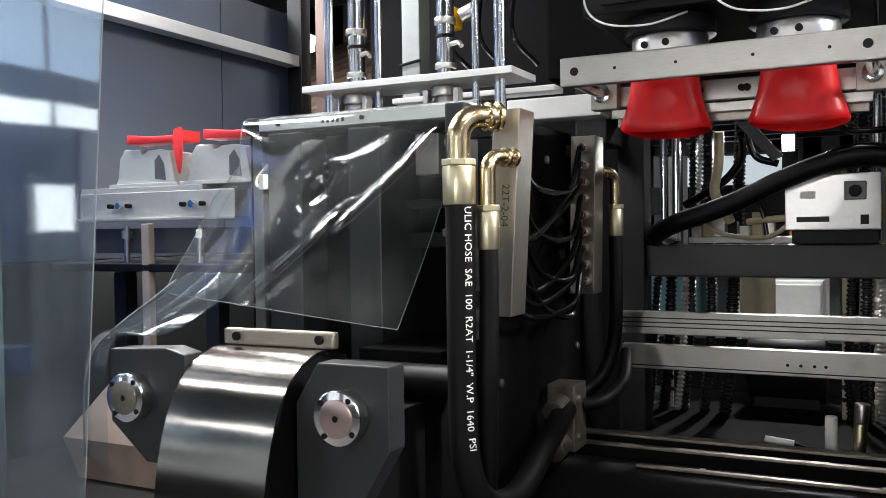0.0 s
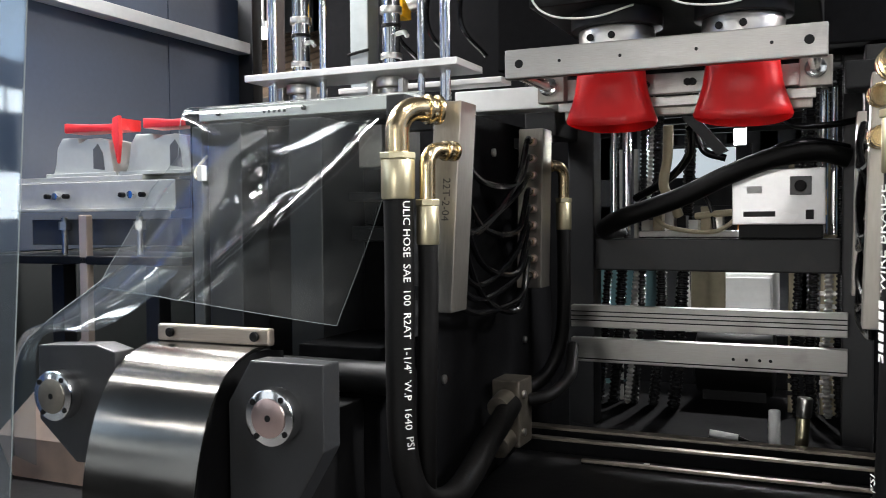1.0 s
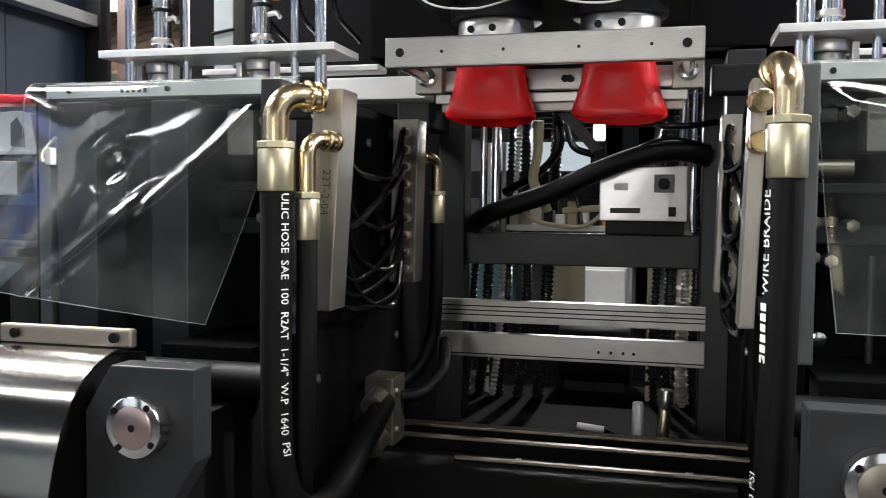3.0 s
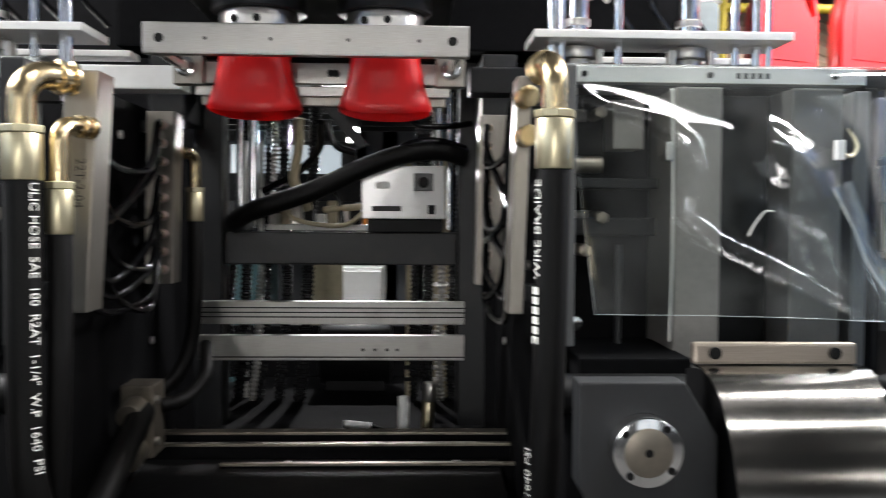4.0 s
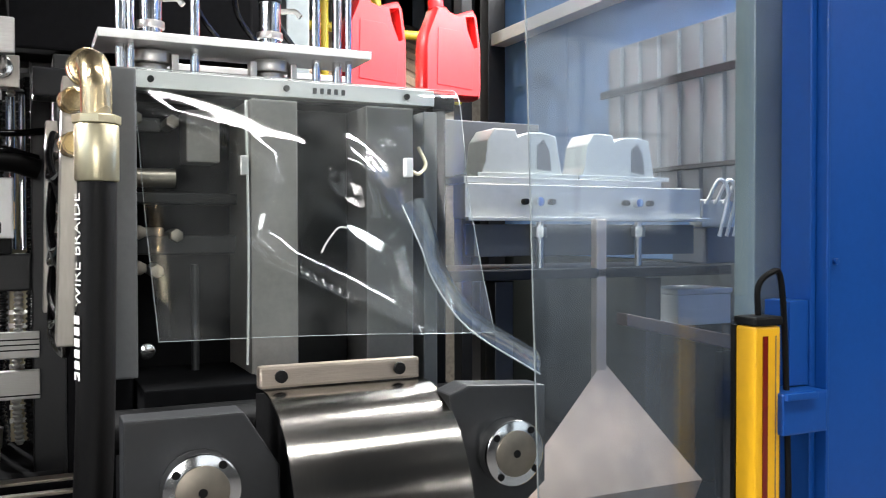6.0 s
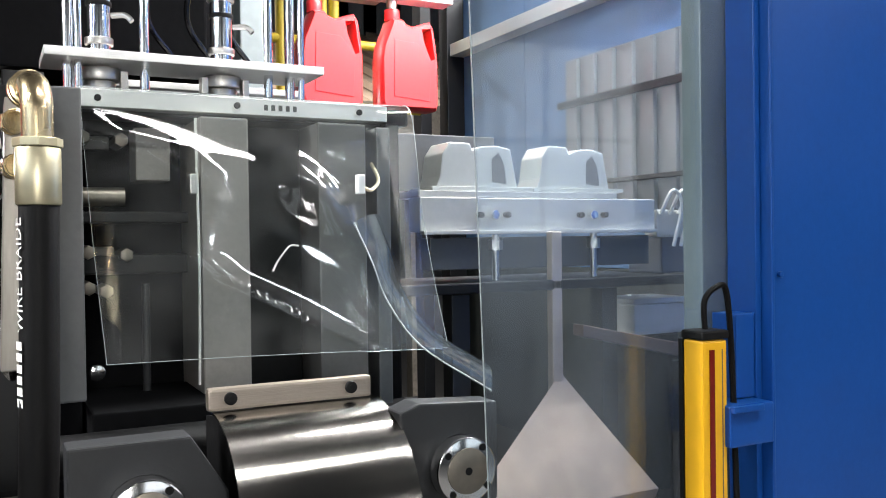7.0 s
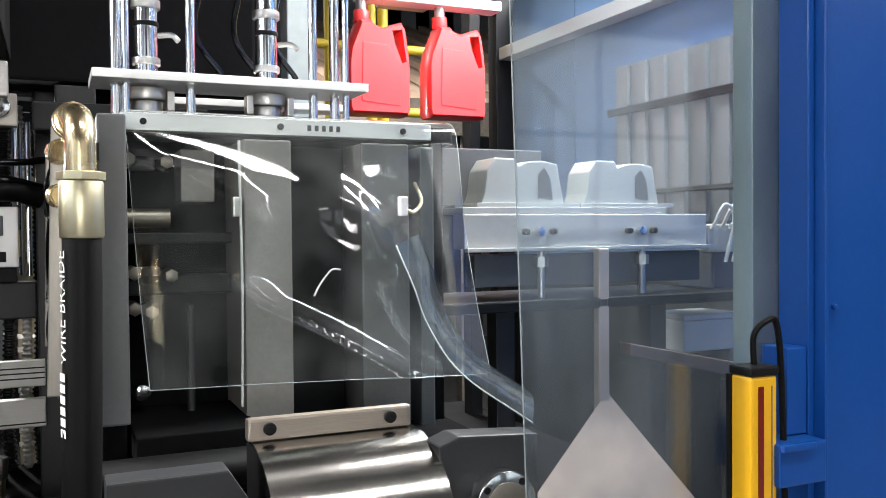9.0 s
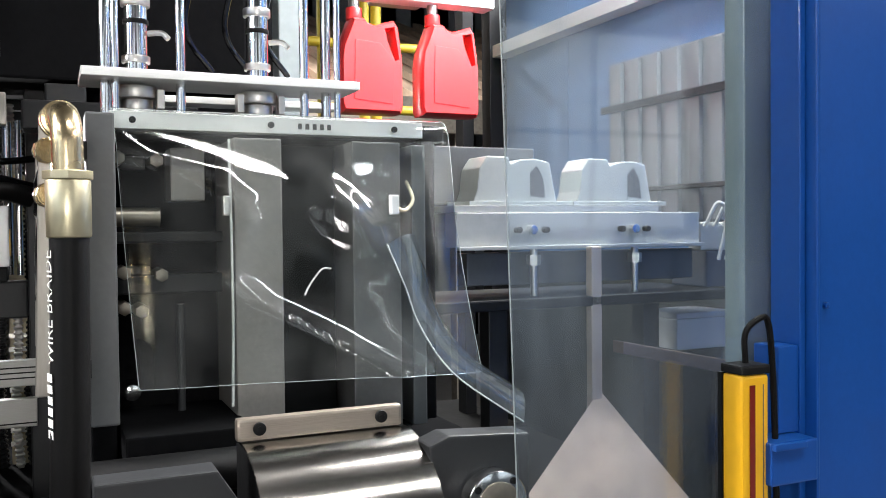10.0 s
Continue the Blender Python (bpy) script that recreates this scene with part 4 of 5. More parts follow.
part("label_bar", box(0.092, 0.165, 0.7638, 0.7648, 1.497, 1.51, 0.0005), MARKER, cb)
part("warning_label", box(0.27, 0.2762, 0.78, 0.84, 1.5, 1.56), YELLOW, cb, "small yellow sticker")
part("foot", box(0.08, 0.27, 0.775, 0.86, 1.444, 1.477, 0.003), BLACK, cb)

cb.location.x -= 0.012

# cables
cables = [
    ("cable_bundle", [(-0.262, 0.92, 1.462), (-0.265, 0.8, 1.464), (-0.25, 0.74, 1.474), (-0.19, 0.7, 1.5), (-0.06, 0.7, 1.545), (0.06, 0.7, 1.6), (0.16, 0.7, 1.635), (0.25, 0.72, 1.645), (0.31, 0.74, 1.63)], 0.024, RUBBER, "thick black wrapped cable bundle", "bundle"),
    ("cable", [(0.1, 0.7, 1.61), (0.17, 0.7, 1.655), (0.24, 0.71, 1.665), (0.31, 0.74, 1.65)], 0.012, GLOSSRUB, "black cable over the bundle", "cable"),
    ("cable", [(-0.22, 0.95, 1.55), (-0.12, 0.9, 1.6), (-0.06, 0.85, 1.66), (-0.05, 0.8, 1.72)], 0.011, GLOSSRUB, "black cable behind the cutter", "cable"),
    ("cable", [(-0.03, 0.75, 1.72), (-0.01, 0.75, 1.66), (0.04, 0.76, 1.64)], 0.009, GLOSSRUB, "black cable under the cutter", "cable"),
    ("cable", [(-0.105, 0.8, 1.73), (-0.11, 0.82, 1.65), (-0.125, 0.85, 1.58), (-0.1, 0.86, 1.53), (-0.09, 0.87, 1.5)], 0.013, BEIGE, "thick beige hose hanging by the frame", "hose"),
    ("cable", [(-0.12, 0.86, 1.53), (-0.15, 0.88, 1.5), (-0.11, 0.87, 1.47), (0.0, 0.86, 1.46), (0.06, 0.86, 1.5), (0.07, 0.87, 1.53)], 0.006, BEIGE, "thin beige cable loop", "cable"),
    ("cable", [(-0.05, 0.9, 1.5), (0.0, 0.88, 1.505), (0.06, 0.87, 1.51)], 0.009, BEIGE, "beige cable to the control box", "cable"),
    ("cable", [(0.16, 0.78, 1.74), (0.2, 0.76, 1.71), (0.27, 0.77, 1.71), (0.33, 0.79, 1.72)], 0.008, GLOSSRUB, "black cable by the cutter", "cable"),
    ("cable", [(-0.03, 0.88, 1.56), (-0.01, 0.88, 1.52), (0.0, 0.88, 1.46)], 0.006, GLOSSRUB, "thin black cable behind the bundle", "cable"),
]
for name, pts, r, m, label, cat in cables:
    zs = min(p[2] for p in pts)
    c = thing(name, (pts[0][0], pts[0][1], zs), label, cat, "cables")
    part("sheath", tube(pts, r, 12), m, c, "", True)

# ribbed conduits hanging behind the rails
conduits = [(-0.335, 0.014, 0), (-0.293, 0.017, 0), (-0.252, 0.011, 1), (-0.232, 0.012, 0), (-0.176, 0.016, 0), (-0.118, 0.019, 0), (0.19, 0.013, 0), (0.228, 0.017, 0), (0.268, 0.012, 1), (0.298, 0.014, 0)]
for i, (x, r, pale) in enumerate(conduits):
    random.seed(i)
    dx, dy = random.uniform(-0.03, 0.03), random.uniform(-0.05, 0.1)
    c = thing("ribbed_conduit", (x, 1.1, 0.95), "ribbed flexible conduit hanging behind the rails", "conduit", "ribbed conduits")
    part("conduit", tube([(x + dx, 1.2 + dy, 1.9), (x + dx * 0.5, 1.12 + dy, 1.55), (x, 1.1, 1.3), (x - 0.008, 1.09, 1.1), (x - 0.025 * (1 if x < 0 else 0), 1.1, 0.951)], r, 10, 6, 0.004, 0.013), RIBWHITE if pale else RIBBED, c, "", True)

# pale uprights seen between the conduits
for x0, x1, m, label in ((-0.307, -0.296, NEST, "thin pale plastic pipe behind the rails"), (-0.264, -0.251, NEST, "thin pale plastic pipe behind the rails"), (0.164, 0.179, BEIGE, "beige flat upright behind the rails"), (0.246, 0.29, BEIGE, "wide beige cable ladder behind the rails")):
    up = thing("upright_strip", ((x0 + x1) / 2, 1.14, 0.951), label, "upright", "pale uprights")
    part("strip", box(x0, x1, 1.135, 1.143, 0.951, 1.7, 0.002), m, up)
    for k in range(9 if x1 - x0 > 0.03 else 3):
        part("clip", box(x0 - 0.002, x1 + 0.002, 1.129, 1.1345, 1.0 + 0.035 * k, 1.012 + 0.035 * k, 0.001), STEEL if x1 - x0 > 0.03 else BLACK, up)
hop = thing("hopper", (-0.11, 1.6, 0.951), "beige curved sheet metal hopper behind the rails", "hopper")
part("shell", sheet([[(-0.172 + 0.115 * u, 1.62 + 0.03 * math.sin(math.pi * u), z) for u in (k / 8 for k in range(9))] for z in (1.09, 1.2, 1.3, 1.42)], 0.003), OLIVE, hop, "", True)
part("rim", tube([(-0.173, 1.618, 1.09), (-0.177, 1.618, 1.2), (-0.182, 1.618, 1.3), (-0.174, 1.618, 1.42)], 0.006, 8), NEST, hop, "pale rolled rim", True)
part("stand", box(-0.172, -0.052, 1.625, 1.66, 0.951, 1.089, 0.002), BLACK, hop)

# valves on the bed cover
v = thing("valve_block", (0.19, 0.62, 0.951), "brass valve with white cap on the bed", "valve")
part("body", rod((0.216, 0.62, 0.951), (0.222, 0.62, 1.05), 0.014, 16, 0.002), BRASSY, v, "", True)
part("cap", rod((0.2225, 0.62, 1.051), (0.226, 0.62, 1.095), 0.016, 16, 0.002), STEEL, v, "", True)
part("white_cap", rod((0.163, 0.6, 0.951), (0.163, 0.6, 1.066), 0.013, 16, 0.003), WHITE, v, "white plastic cap", True)
part("hose_end", rod((0.026, 0.58, 1.006), (0.088, 0.58, 1.0), 0.009, 12, 0.001), WHITE, v, "", True)
part("hose", tube([(0.088, 0.58, 1.0), (0.13, 0.59, 0.985), (0.2, 0.61, 0.975)], 0.006, 8), RUBBER, v, "", True)
pump = thing("pump_motor", (0.05, 1.0, 0.951), "black electric motor behind the rails", "motor")
part("casing", rod((-0.1, 1.3, 1.06), (0.12, 1.3, 1.06), 0.1, 28, 0.01), BLACK, pump, "", True)
part("foot", box(-0.08, 0.1, 1.24, 1.36, 0.951, 0.99), BLACK, pump)

# space behind the frame
cab = thing("white_cabinet", (-0.02, 2.1, 0.0), "plain white switch cabinet in the hall behind", "cabinet")
part("body", box(-0.113, 0.069, 2.0, 2.4, 0.0, 1.283, 0.004), WHITE, cab)
part("door", box(-0.105, 0.061, 1.985, 1.999, 0.1, 1.27, 0.003), WHITE, cab)
bx2 = thing("tank", (-0.15, 2.0, 0.0), "dark oil tank with fittings on top", "tank")
part("body", box(-0.36, -0.07, 1.75, 2.3, 0.0, 1.05, 0.01), DARK, bx2)
part("filler", rod((-0.2, 1.85, 1.051), (-0.2, 1.85, 1.08), 0.04, 20, 0.004), CHROME, bx2, "", True)
part("pipe", tube([(-0.3, 1.8, 1.06), (-0.2, 1.75, 1.1), (-0.05, 1.74, 1.08), (0.08, 1.76, 1.06)], 0.018, 12), STEEL, bx2, "", True)
bk = thing("teal_cabinet", (-0.5, 2.2, 0), "dark teal machine cabinet behind the posts", "cabinet")
part("body", box(-0.62, -0.4, 1.9, 2.4, 0, 1.36, 0.005), mat("teal_paint", (0.06, 0.12, 0.13), 0.4), bk)
ext = thing("extruder_barrel", (0, 2.4, 1.6), "grey extruder platform with ribs behind the frame", "extruder")
part("deck", box(-0.9, 0.9, 1.3, 3.2, 1.93, 1.96, 0.002), PALEGREY, ext, "ribbed grey deck sheet")
for k in range(7):
    part("rib", box(-0.9, 0.9, 1.4 + 0.25 * k, 1.43 + 0.25 * k, 1.9, 1.929, 0.002), GREY, ext)
part("girder", box(-0.9, 0.9, 2.7, 2.78, 1.55, 1.68, 0.004), DARK, ext)
part("upright", box(-0.62, -0.56, 2.6, 2.68, 0.0, 1.899, 0.004), GREY, ext)
part("upright", box(0.56, 0.62, 2.6, 2.68, 0.0, 1.899, 0.004), GREY, ext)
sh = thing("daylight_panel", (-0.4, 3.3, 0), "bright translucent wall panel in the hall behind", "panel")
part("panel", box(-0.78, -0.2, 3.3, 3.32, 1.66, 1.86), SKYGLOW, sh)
part("stand", box(-0.86, -0.12, 3.321, 3.36, 0, 1.88), GREY, sh)
wl = thing("work_lamp", (-0.046, 2.0, 1.77), "small bright work lamp under the deck", "lamp")
part("lens", box(-0.067, -0.025, 1.96, 1.965, 1.765, 1.825, 0.002), LEDGLOW, wl, "glaring lens")
part("housing", box(-0.071, -0.021, 1.966, 2.0, 1.76, 1.9, 0.003), BLACK, wl)
clutter = thing("valve_terminal", (0.0, 1.0, 1.45), "pale pneumatic valve terminal with wires", "valves")
part("rail", box(-0.22, 0.06, 0.99, 1.04, 1.444, 1.46, 0.002), ALU_PALE, clutter)
for k in range(8):
    part("valve", box(-0.21 + 0.032 * k, -0.185 + 0.032 * k, 0.98, 1.03, 1.461, 1.49 + 0.012 * (k * 3 % 4), 0.002), (NEST, BEIGE, STEEL, BLACK)[k % 4], clutter)
part("orange_cap", box(0.045, 0.062, 0.98, 1.0, 1.461, 1.487, 0.002), mat("orange_plastic", (0.8, 0.25, 0.02), 0.4), clutter)

# ---- trimming stations ----


def trim_station(s):
    x0, x1 = (1.022, 1.582) if s > 0 else (-1.56, -1.06)
    dz = 0.0 if s > 0 else 0.012
    t = thing("trim_station", ((x0 + x1) / 2, 0.1, 0.93), "pale aluminium trimming station with bottle nests", "trim station", "trim stations")
    up = part("upper_rail", box(x0, x1, 0.07, 0.12, 1.516 + dz, 1.581 + dz, 0.002), ALU_PALE, t)
    part("top_strip", box(x0, x1 - 0.1, 0.075, 0.2, 1.582 + dz, 1.594 + dz, 0.001), ALU_PALE, t)
    part("lip", box(x0, x1 + 0.01, 0.055, 0.0695, 1.511 + dz, 1.518 + dz, 0.001), ALU_PALE, t)
    part("lower_rail", box(x0 + 0.03, x1, 0.09, 0.13, 1.443, 1.505, 0.002), PALEGREY, t)
    part("table", box(x0 - 0.06, x1 + 0.05, 0.03, 0.3, 1.4, 1.42, 0.003), DARK, t)
    n = 2
    for k in range(n):
        xc = x0 + 0.155 + k * 0.235 if s > 0 else x1 - 0.12 - k * 0.235
        for d in (-0.03, 0.0, 0.03):
            part("bolt", rod((xc + d, 0.0695, 1.548 + dz), (xc + d, 0.055, 1.548 + dz), 0.009 if d == 0 else 0.006, 14, 0.001), CHROME if d == 0 else BLACK, up, "", True)
        part("stud", rod((xc + 0.01, 0.075, 1.421), (xc + 0.01, 0.075, 1.51), 0.007, 12), STEEL, t, "", True)
        part("stud_nut", rod((xc + 0.01, 0.075, 1.48), (xc + 0.01, 0.075, 1.5), 0.014, 6), STEEL, t)
        nb = 1.064 + k * 0.227 if s > 0 else -1.225 - k * 0.232
        z0 = 1.595 + dz
        wide = 0.93 if s > 0 else 1.0
        prof = [(0, 0), (0.2, 0), (0.19, 0.05), (0.182, 0.093), (0.15, 0.1), (0.115, 0.098), (0.09, 0.088), (0.083, 0.103), (0.035, 0.104), (0.018, 0.078), (0.012, 0.03)]
        ne = part("nest", prism([(nb + a * wide, z0 + b * 0.9) for a, b in prof], "y", 0.09, 0.17, 0.003), NESTGREY, t, "pale shaped bottle nest")
        part("slot", prism([(nb + a * wide, z0 + b * 0.9) for a, b in ((0.135, 0.02), (0.17, 0.015), (0.165, 0.06), (0.15, 0.085), (0.135, 0.07))], "y", 0.0885, 0.0899), PALEGREY, ne)
        part("nest_foot", box(nb - 0.01, nb + 0.215, 0.08, 0.18, z0 - 0.0005, z0 + 0.008, 0.001), NESTGREY, t)
    part("backplate", box(x0 - 0.02, x0 + 0.24, 0.2, 0.215, 1.6, 1.715, 0.002), PALEGREY, t) if s > 0 else None
    for x in (x0 + 0.1, x1 - 0.1):
        part("leg", box(x - 0.02, x + 0.02, 0.1, 0.14, 0.93, 1.394, 0.002), GREY, t)
    return t


for s in (-1, 1):
    trim_station(s)

# pneumatic gripper at the end of the trimming rail
gp = thing("gripper", (1.66, 0.1, 1.42), "small pneumatic gripper with pale tubing", "gripper")
part("body", box(1.595, 1.675, 0.08, 0.12, 1.5, 1.56, 0.004), ALU_PALE, gp)
for k in range(3):
    part("tube", tube([(1.605 + 0.025 * k, 0.078, 1.55), (1.615 + 0.025 * k, 0.05, 1.6), (1.64 + 0.022 * k, 0.05, 1.57), (1.625 + 0.02 * k, 0.06, 1.48)], 0.004, 8), NEST, gp, "", True)
part("bracket", box(1.615, 1.73, 0.085, 0.2, 1.421, 1.4995, 0.004), NAVY, gp)

# ---- bottles ----


def bottle(x, y, z, scale=1.0):
    b = thing("bottle", (x, y, z), "glossy red plastic jerrycan bottle with a moulded handle", "bottle", "bottles")
    w, h, dep = 0.128 * scale, 0.185 * scale, 0.06 * scale
    out = [(0.03, 0), (0.97, 0), (1.0, 0.06), (1.0, 0.55), (0.98, 0.7), (0.93, 0.93), (0.86, 1.0), (0.78, 0.985), (0.55, 0.93), (0.42, 0.96), (0.38, 1.0), (0.2, 1.0), (0.17, 0.94), (0.03, 0.7), (0.0, 0.55), (0.0, 0.06)]
    hole = [(0.70, 0.90), (0.86, 0.92), (0.89, 0.78), (0.93, 0.58), (0.86, 0.56), (0.74, 0.76)]
    bm = bmesh.new()

    def ring(pts, yy, shrink):
        return [bm.verts.new((x - w / 2 + w * (0.5 + (a - 0.5) * shrink), yy, z + h * (0.5 + (c - 0.5) * shrink))) for a, c in pts]

    layers = [(y - dep / 2, 0.93), (y - dep / 2 + 0.008, 0.99), (y, 1.0), (y + dep / 2 - 0.008, 0.99), (y + dep / 2, 0.93)]
    rs = [ring(out, yy, k) for yy, k in layers]
    hs = [ring(hole, yy, 0.97 if 0 < i < 4 else 1.0) for i, (yy, k) in enumerate(layers)]
    for grid in (rs, hs):
        for a, c in zip(grid, grid[1:]):
            for k in range(len(a)):
                bm.faces.new((a[k], a[(k + 1) % len(a)], c[(k + 1) % len(a)], c[k]))
    for r, q in ((rs[0], hs[0]), (rs[-1], hs[-1])):
        ed = []
        for loop in (r, q):
            for k in range(len(loop)):
                e = bm.edges.get((loop[k], loop[(k + 1) % len(loop)]))
                ed.append(e)
        bmesh.ops.triangle_fill(bm, edges=ed, use_beauty=True)
    part("body", bm, BOTTLE, b, "", True)
    lab = part("label_panel", prism([(x - w * 0.3, z + h * 0.14), (x + w * 0.32, z + h * 0.1), (x + w * 0.36, z + h * 0.55), (x + w * 0.12, z + h * 0.74), (x - w * 0.28, z + h * 0.76)], "y", y - dep / 2 - 0.0015, y - dep / 2 + 0.002, 0.0007), BOTTLE, b, "raised moulded panel")
    part("neck", rod((x - w * 0.22, y, z + h * 0.99), (x - w * 0.22, y, z + h * 1.12), 0.016 * scale, 20, 0.002), BOTTLE, b, "", True)
    return b


bottle(1.078, 0.7, 1.838, 1.26)
bottle(1.29, 0.7, 1.838, 1.26)
hold = thing("bottle_holder", (1.2, 0.7, 2.12), "pale steel take-out bar holding the bottles", "holder")
part("bar", box(1.03, 1.42, 0.67, 0.73, 2.125, 2.15, 0.002), WHITE, hold)
for x in (1.0425, 1.2545):
    part("pin", rod((x, 0.7, 2.085), (x, 0.7, 2.124), 0.014, 14), STEEL, hold, "", True)
    part("head", box(x - 0.035, x + 0.035, 0.66, 0.74, 2.151, 2.2, 0.003), WHITE, hold)
part("arm", box(1.12, 1.26, 0.75, 0.82, 2.14, 2.6, 0.004), ALU_PALE, hold)
# trimmed bottles resting in the far nests
for xk in (-1.41, -1.165):
    t = thing("bottle_flash", (xk + 0.09, 0.13, 1.711), "red plastic bottle flash lying on the nest", "flash", "bottle flashes")
    bm = prism([(xk, 1.712), (xk + 0.18, 1.712), (xk + 0.182, 1.74), (xk + 0.165, 1.735), (xk + 0.15, 1.728), (xk + 0.08, 1.729), (xk, 1.736)], "y", 0.085, 0.15, 0.004)
    part("strip", bm, BOTTLE, t, "", True)
    part("tail", prism([(xk + 0.166, 1.739), (xk + 0.184, 1.745), (xk + 0.186, 1.69), (xk + 0.178, 1.632), (xk + 0.172, 1.66), (xk + 0.162, 1.70)], "y", 0.072, 0.0845, 0.003), BOTTLE, t, "", True)

# ---- chutes below the trimming stations ----
for s in (-1, 1):
    ch = thing("chute", (s * 1.32, -0.05, 0.93), "beige-lit stainless sheet chute with a white post", "chute", "chutes")
    bm = bmesh.new()
    pts = [(s * 1.312, 0.04, 1.235), (s * 1.437, -0.10, 1.022), (s * 1.0, -0.10, 1.022), (s * 1.03, -0.09, 0.93), (s * 1.40, -0.09, 0.93)]
    vs = [bm.verts.new(p) for p in pts]
    bm.faces.new((vs[0], vs[1], vs[2]))
    bm.faces.new((vs[1], vs[4], vs[3], vs[2]))
    bmesh.ops.solidify(bm, geom=bm.faces[:], thickness=0.004)
    part("sheet", bm, CHUTE, ch)
    part("post", box(s * 1.288, s * 1.312, 0.03, 0.05, 1.2, 1.515, 0.003), CHUTE, ch, "white post")

# ---- enclosure sides ----
for s in (-1, 1):
    w = thing("enclosure_wall", (s * 1.78, 0.3, 0), "dark blue enclosure side panel with a pale top rail", "panel", "side panels")
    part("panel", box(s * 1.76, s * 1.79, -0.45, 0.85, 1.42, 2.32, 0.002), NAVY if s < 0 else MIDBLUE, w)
    part("lower_panel", box(s * 1.76, s * 1.79, -0.45, 1.25, 0.0, 1.418, 0.002), GREENGREY, w, "dark grey green lower panel")
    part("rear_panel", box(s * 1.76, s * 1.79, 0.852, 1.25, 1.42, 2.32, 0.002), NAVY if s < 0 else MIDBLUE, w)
    if s > 0:
        # ribs and bars added for stripes that read as a pane reflection
        cor = part("stripe_sheet", box(1.745, 1.7595, 0.08, 0.62, 1.56, 1.99, 0.001), ROOFMAT, w, "added ribbed grey sheet for the stripes showing in the pane")
        for k in range(7):
            part("rib", box(1.732, 1.7449, 0.09 + 0.077 * k, 0.13 + 0.077 * k, 1.565, 1.985, 0.003), ROOFMAT, cor)
        part("bar", box(1.722, 1.7315, 0.07, 0.63, 1.855, 1.875, 0.002), DARK, w)
        part("bar", box(1.722, 1.7315, 0.07, 0.63, 1.64, 1.652, 0.002), GREY, w)
    part("top_rail", box(s * 1.70, s * 1.755, -0.5, 1.22, 2.115, 2.155, 0.002), WHITE, w, "pale top rail")
    part("post", box(s * 1.69, s * 1.755, 1.22, 1.28, 0.93, 2.9, 0.003), DARK, w)
    post = part("post", box(s * 1.60, s * 1.64, 1.24, 1.3, 0.93, 2.9, 0.003), BROWN if s < 0 else DARK, w, "primed steel post")
    part("sticker", box(s * 1.612, s * 1.63, 1.2385, 1.2399, 2.02, 2.032), WHITE, post, "small white sticker")

SHED = mat("brown_roof_sheet", (0.34, 0.25, 0.18), 0.55, 0, 30, 0.15, 0.1, dirt=0.3)
shed = thing("shed_roof", (4.0, 6.0, 0), "sloping brown corrugated shed roof behind the machine", "roof")
part("deck", prism([(4.2, 2.3), (8.5, 3.9), (8.5, 3.95), (4.2, 2.35)], "x", -8.0, 8.0), SHED, shed)
for k in range(57):
    x = -7.9 + 0.28 * k
    part("rib", prism([(4.19, 2.36), (8.5, 3.96), (8.5, 4.02), (4.19, 2.42)], "x", x, x + 0.09), SHED, shed)
part("fascia", box(-8.0, 8.0, 4.13, 4.18, 2.2, 2.44, 0.004), OILED, shed)
for x in (-7.5, -5.0, -2.6, 0.8, 3.0, 5.5, 7.8):
    part("post", box(x, x + 0.1, 4.3, 4.4, 0, 2.29, 0.004), OILED, shed)

yf = thing("guard_rail", (1.2, 1.2, 0), "yellow painted tubular guard frame behind the machine", "guard rail")
for x in (1.125, 1.26, 1.3):
    part("upright", rod((x, 1.25, 0), (x, 1.25, 2.7), 0.017, 14), YPIPE, yf, "", True)
part("cross_tube", rod((1.0, 1.25, 2.13), (1.6, 1.25, 2.13), 0.015, 14), YPIPE, yf, "", True)
part("cross_tube", rod((1.0, 1.25, 1.93), (1.6, 1.25, 1.93), 0.015, 14), YPIPE, yf, "", True)

# ---- doors ----


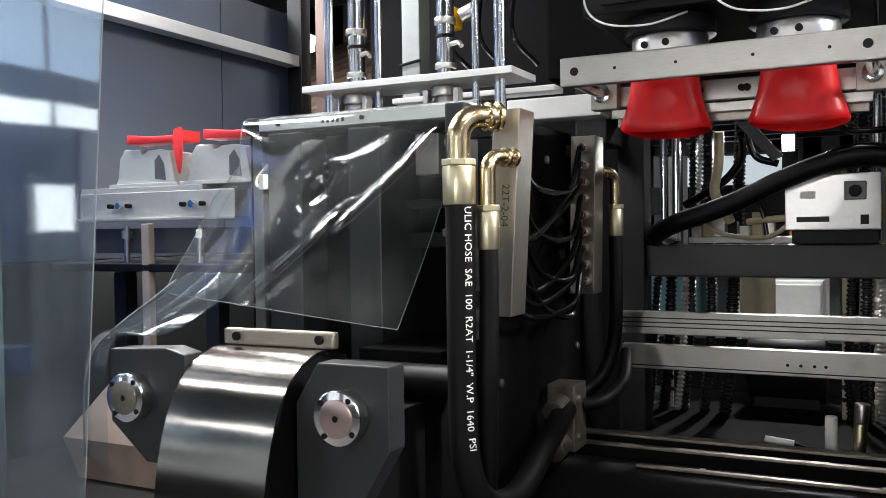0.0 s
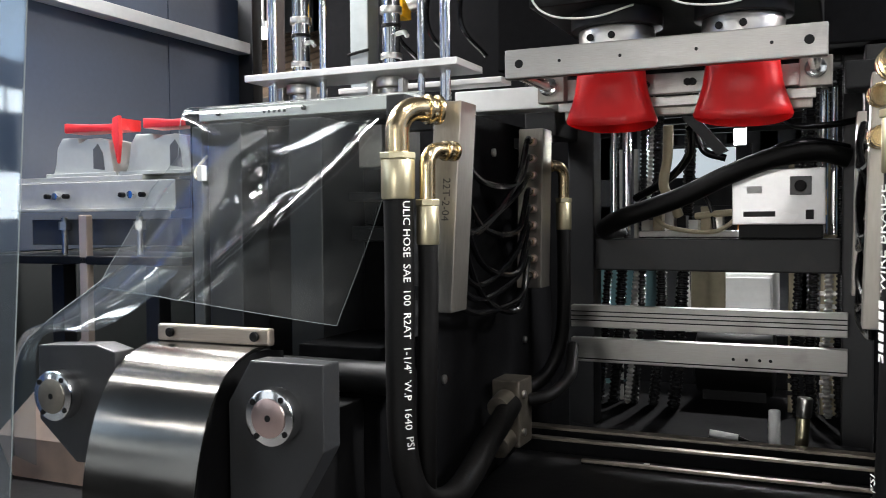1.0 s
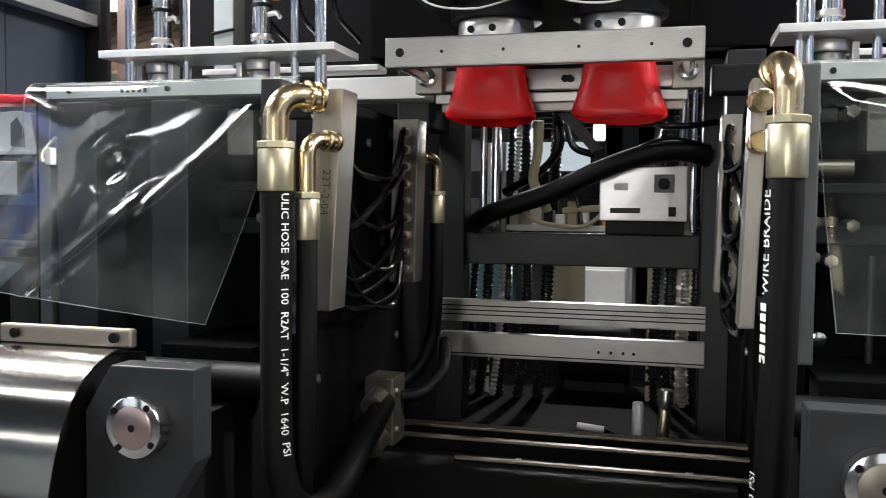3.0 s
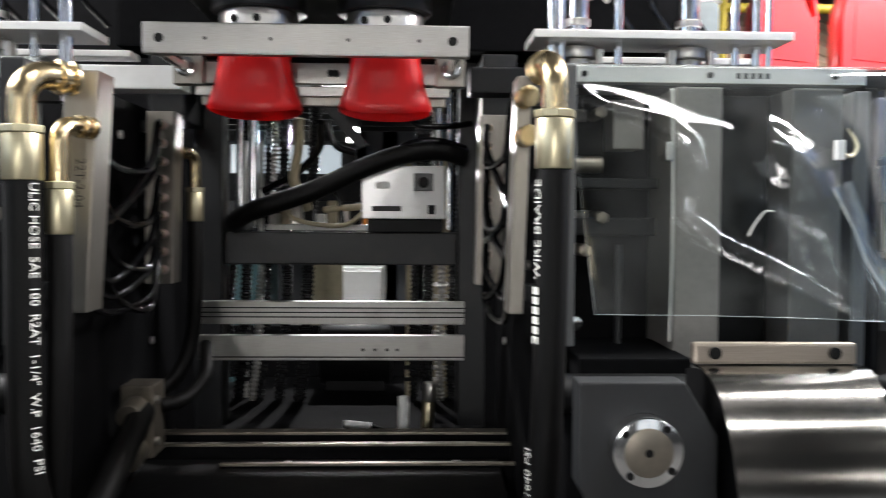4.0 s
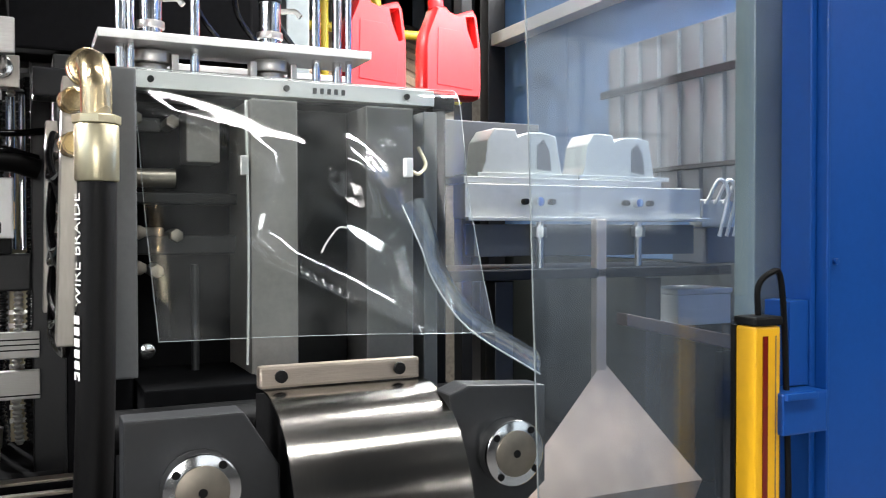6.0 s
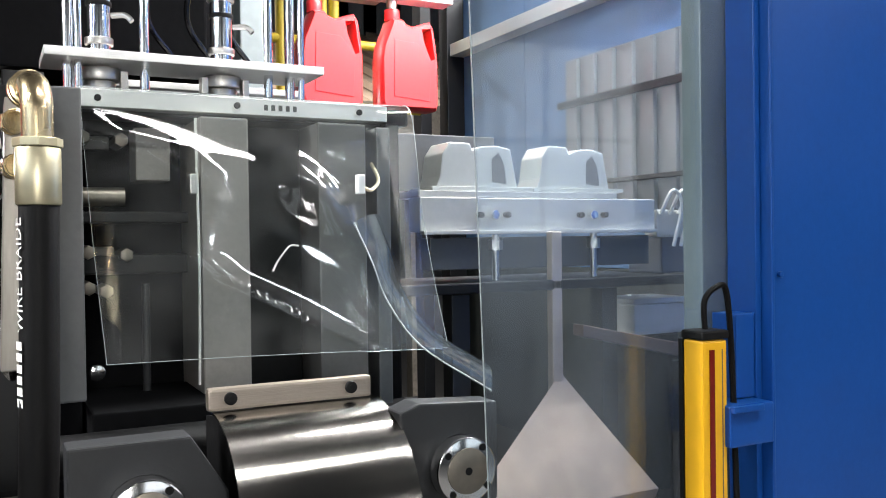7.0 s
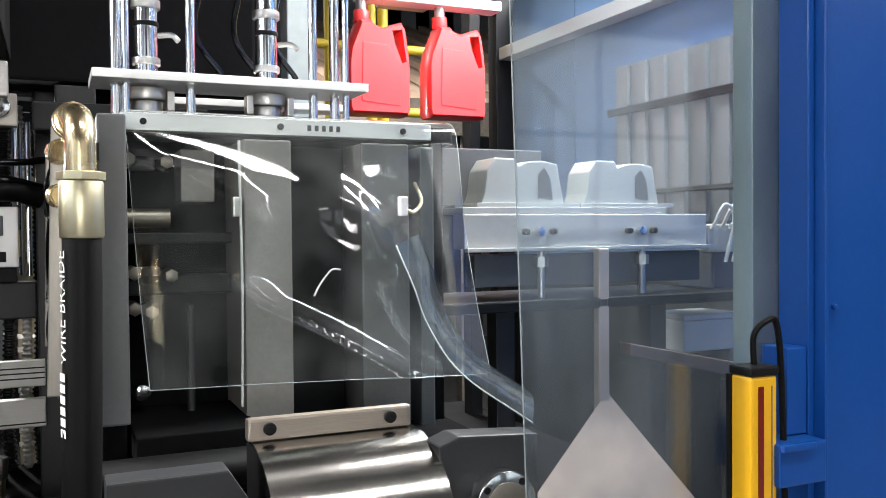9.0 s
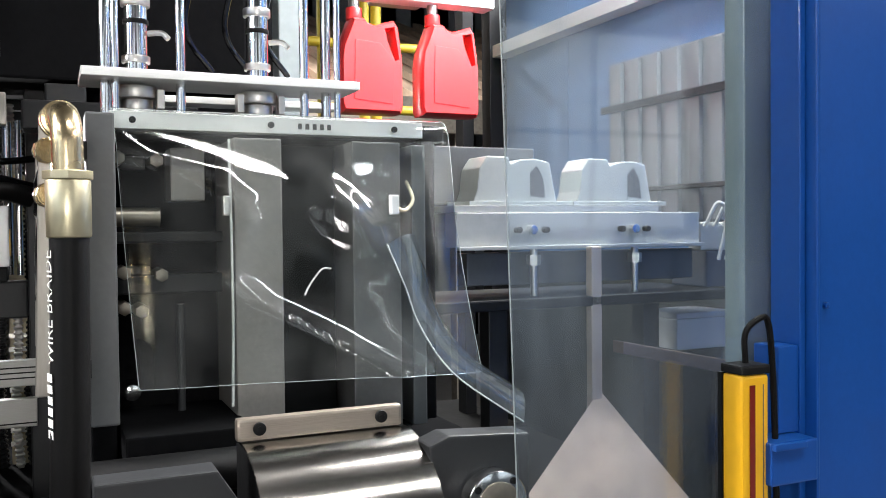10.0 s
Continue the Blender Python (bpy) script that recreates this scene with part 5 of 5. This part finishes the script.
def door(s):
    d = thing("sliding_door", (s * 1.3, -0.5, 0.4), "blue steel sliding door with a clear window", "door", "sliding doors")
    # the pane's free edge leans a little
    lean, foot = (0.0305, 0.842) if s > 0 else (0.083, 0.926)
    edge = [(s * (foot - lean * (z - 0.85)), z) for z in (0.85, 2.35)]
    part("pane", prism(edge + [(s * 1.34, 2.35), (s * 1.34, 0.85)], "y", -0.503, -0.498), PANE, d, "clear scratched plastic pane")
    part("pane_edge", rod((edge[0][0] - s * 0.0015, -0.5005, 0.85), (edge[1][0] - s * 0.0015, -0.5005, 2.35), 0.0009, 8), CUTEDGE, d, "pale cut edge")
    part("inner_post", box(s * 1.218, s * 1.345, -0.45, -0.41, 0.4, 2.4, 0.003), POSTPAINT, d, "grey green inner post")
    part("frame", box(s * 1.21, s * 1.2205, -0.555, -0.505, 0.4, 2.4, 0.002), BLUE, d, "blue enamelled door frame")
    part("fold", box(s * 1.221, s * 1.227, -0.572, -0.505, 0.4, 2.4, 0.002), BLUE, d)
    part("leaf", box(s * 1.2275, s * 1.9, -0.562, -0.505, 0.4, 2.4, 0.004), BLUE, d, "blue enamelled steel sheet")
    lug = part("lug", box(s * 1.133, s * 1.2095, -0.585, -0.53, 1.235, 1.288, 0.003), BLUE, d)
    part("lug_rim", box(s * 1.133, s * 1.185, -0.592, -0.5855, 1.28, 1.288, 0.001), BLUE, lug)
    for z in (1.02, 1.45, 1.88):
        cap_screw(s * 1.245, -0.562, z, d, 0.004, material=BLUE)
    part("strap", box(s * 1.176, s * 1.2095, -0.553, -0.51, 1.289, 1.40, 0.002), BLUE, d)
    return d


for s in (-1, 1):
    door(s)
lc = thing("light_curtain", (1.118, -0.56, 0.4), "yellow light curtain bar with dark red lens strips", "light curtain")
body = part("body", box(1.097, 1.138, -0.575, -0.54, 0.4, 1.372, 0.004), YELLOW, lc)
# unseen black plate added so the pane does not mirror the yellow back
part("reflection_mask", box(1.096, 1.139, -0.5395, -0.532, 0.4, 1.372, 0.001), BLACK, lc, "added black plate that hides the bar's reflection in the pane")
part("lens_strip", box(1.1075, 1.1155, -0.5765, -0.5752, 0.42, 1.36), REDBAND, lc, "dark red lens strip")
part("groove", box(1.1285, 1.130, -0.5757, -0.5751, 0.42, 1.36), BROWN, lc)
part("end_cap", box(1.095, 1.14, -0.577, -0.538, 1.3725, 1.384, 0.003), BLACK, lc)
part("cable", tube([(1.12, -0.555, 1.384), (1.12, -0.555, 1.42), (1.135, -0.56, 1.437), (1.152, -0.56, 1.432), (1.16, -0.56, 1.36), (1.156, -0.57, 1.2), (1.152, -0.575, 1.1), (1.15, -0.575, 0.6)], 0.004, 8), RUBBER, lc, "black cable", True)

wb = thing("storage_box", (1.67, 0.25, 0.931), "white carton box standing beyond the door", "box")
part("body", box(1.565, 1.715, 0.12, 0.24, 1.285, 1.352, 0.003), WHITE, wb)
part("lid", box(1.562, 1.718, 0.117, 0.243, 1.353, 1.365, 0.003), WHITE, wb)
part("stand", box(1.58, 1.70, 0.13, 0.23, 0.931, 1.284, 0.004), DARK, wb)

# unseen roof added over the mould space to keep it dark
tagged(link("canopy", box(-1.75, 1.75, 0.6, 1.3, 2.62, 2.68, 0.003), DARK), "unseen dark canopy added above the die head to shade it", "canopy", kind="structure")

# sloping rail beside the trimming station
slope = thing("sloping_rail", (1.5, 0.03, 0.931), "sloping brownish steel rail on a dark leg beside the chute", "rail")
part("plate", prism([(1.35, 1.306), (1.675, 1.232), (1.675, 1.262), (1.35, 1.33)], "y", 0.015, 0.05, 0.002), BROWN, slope)
part("stand", box(1.60, 1.64, 0.02, 0.045, 0.931, 1.238, 0.003), DARK, slope)
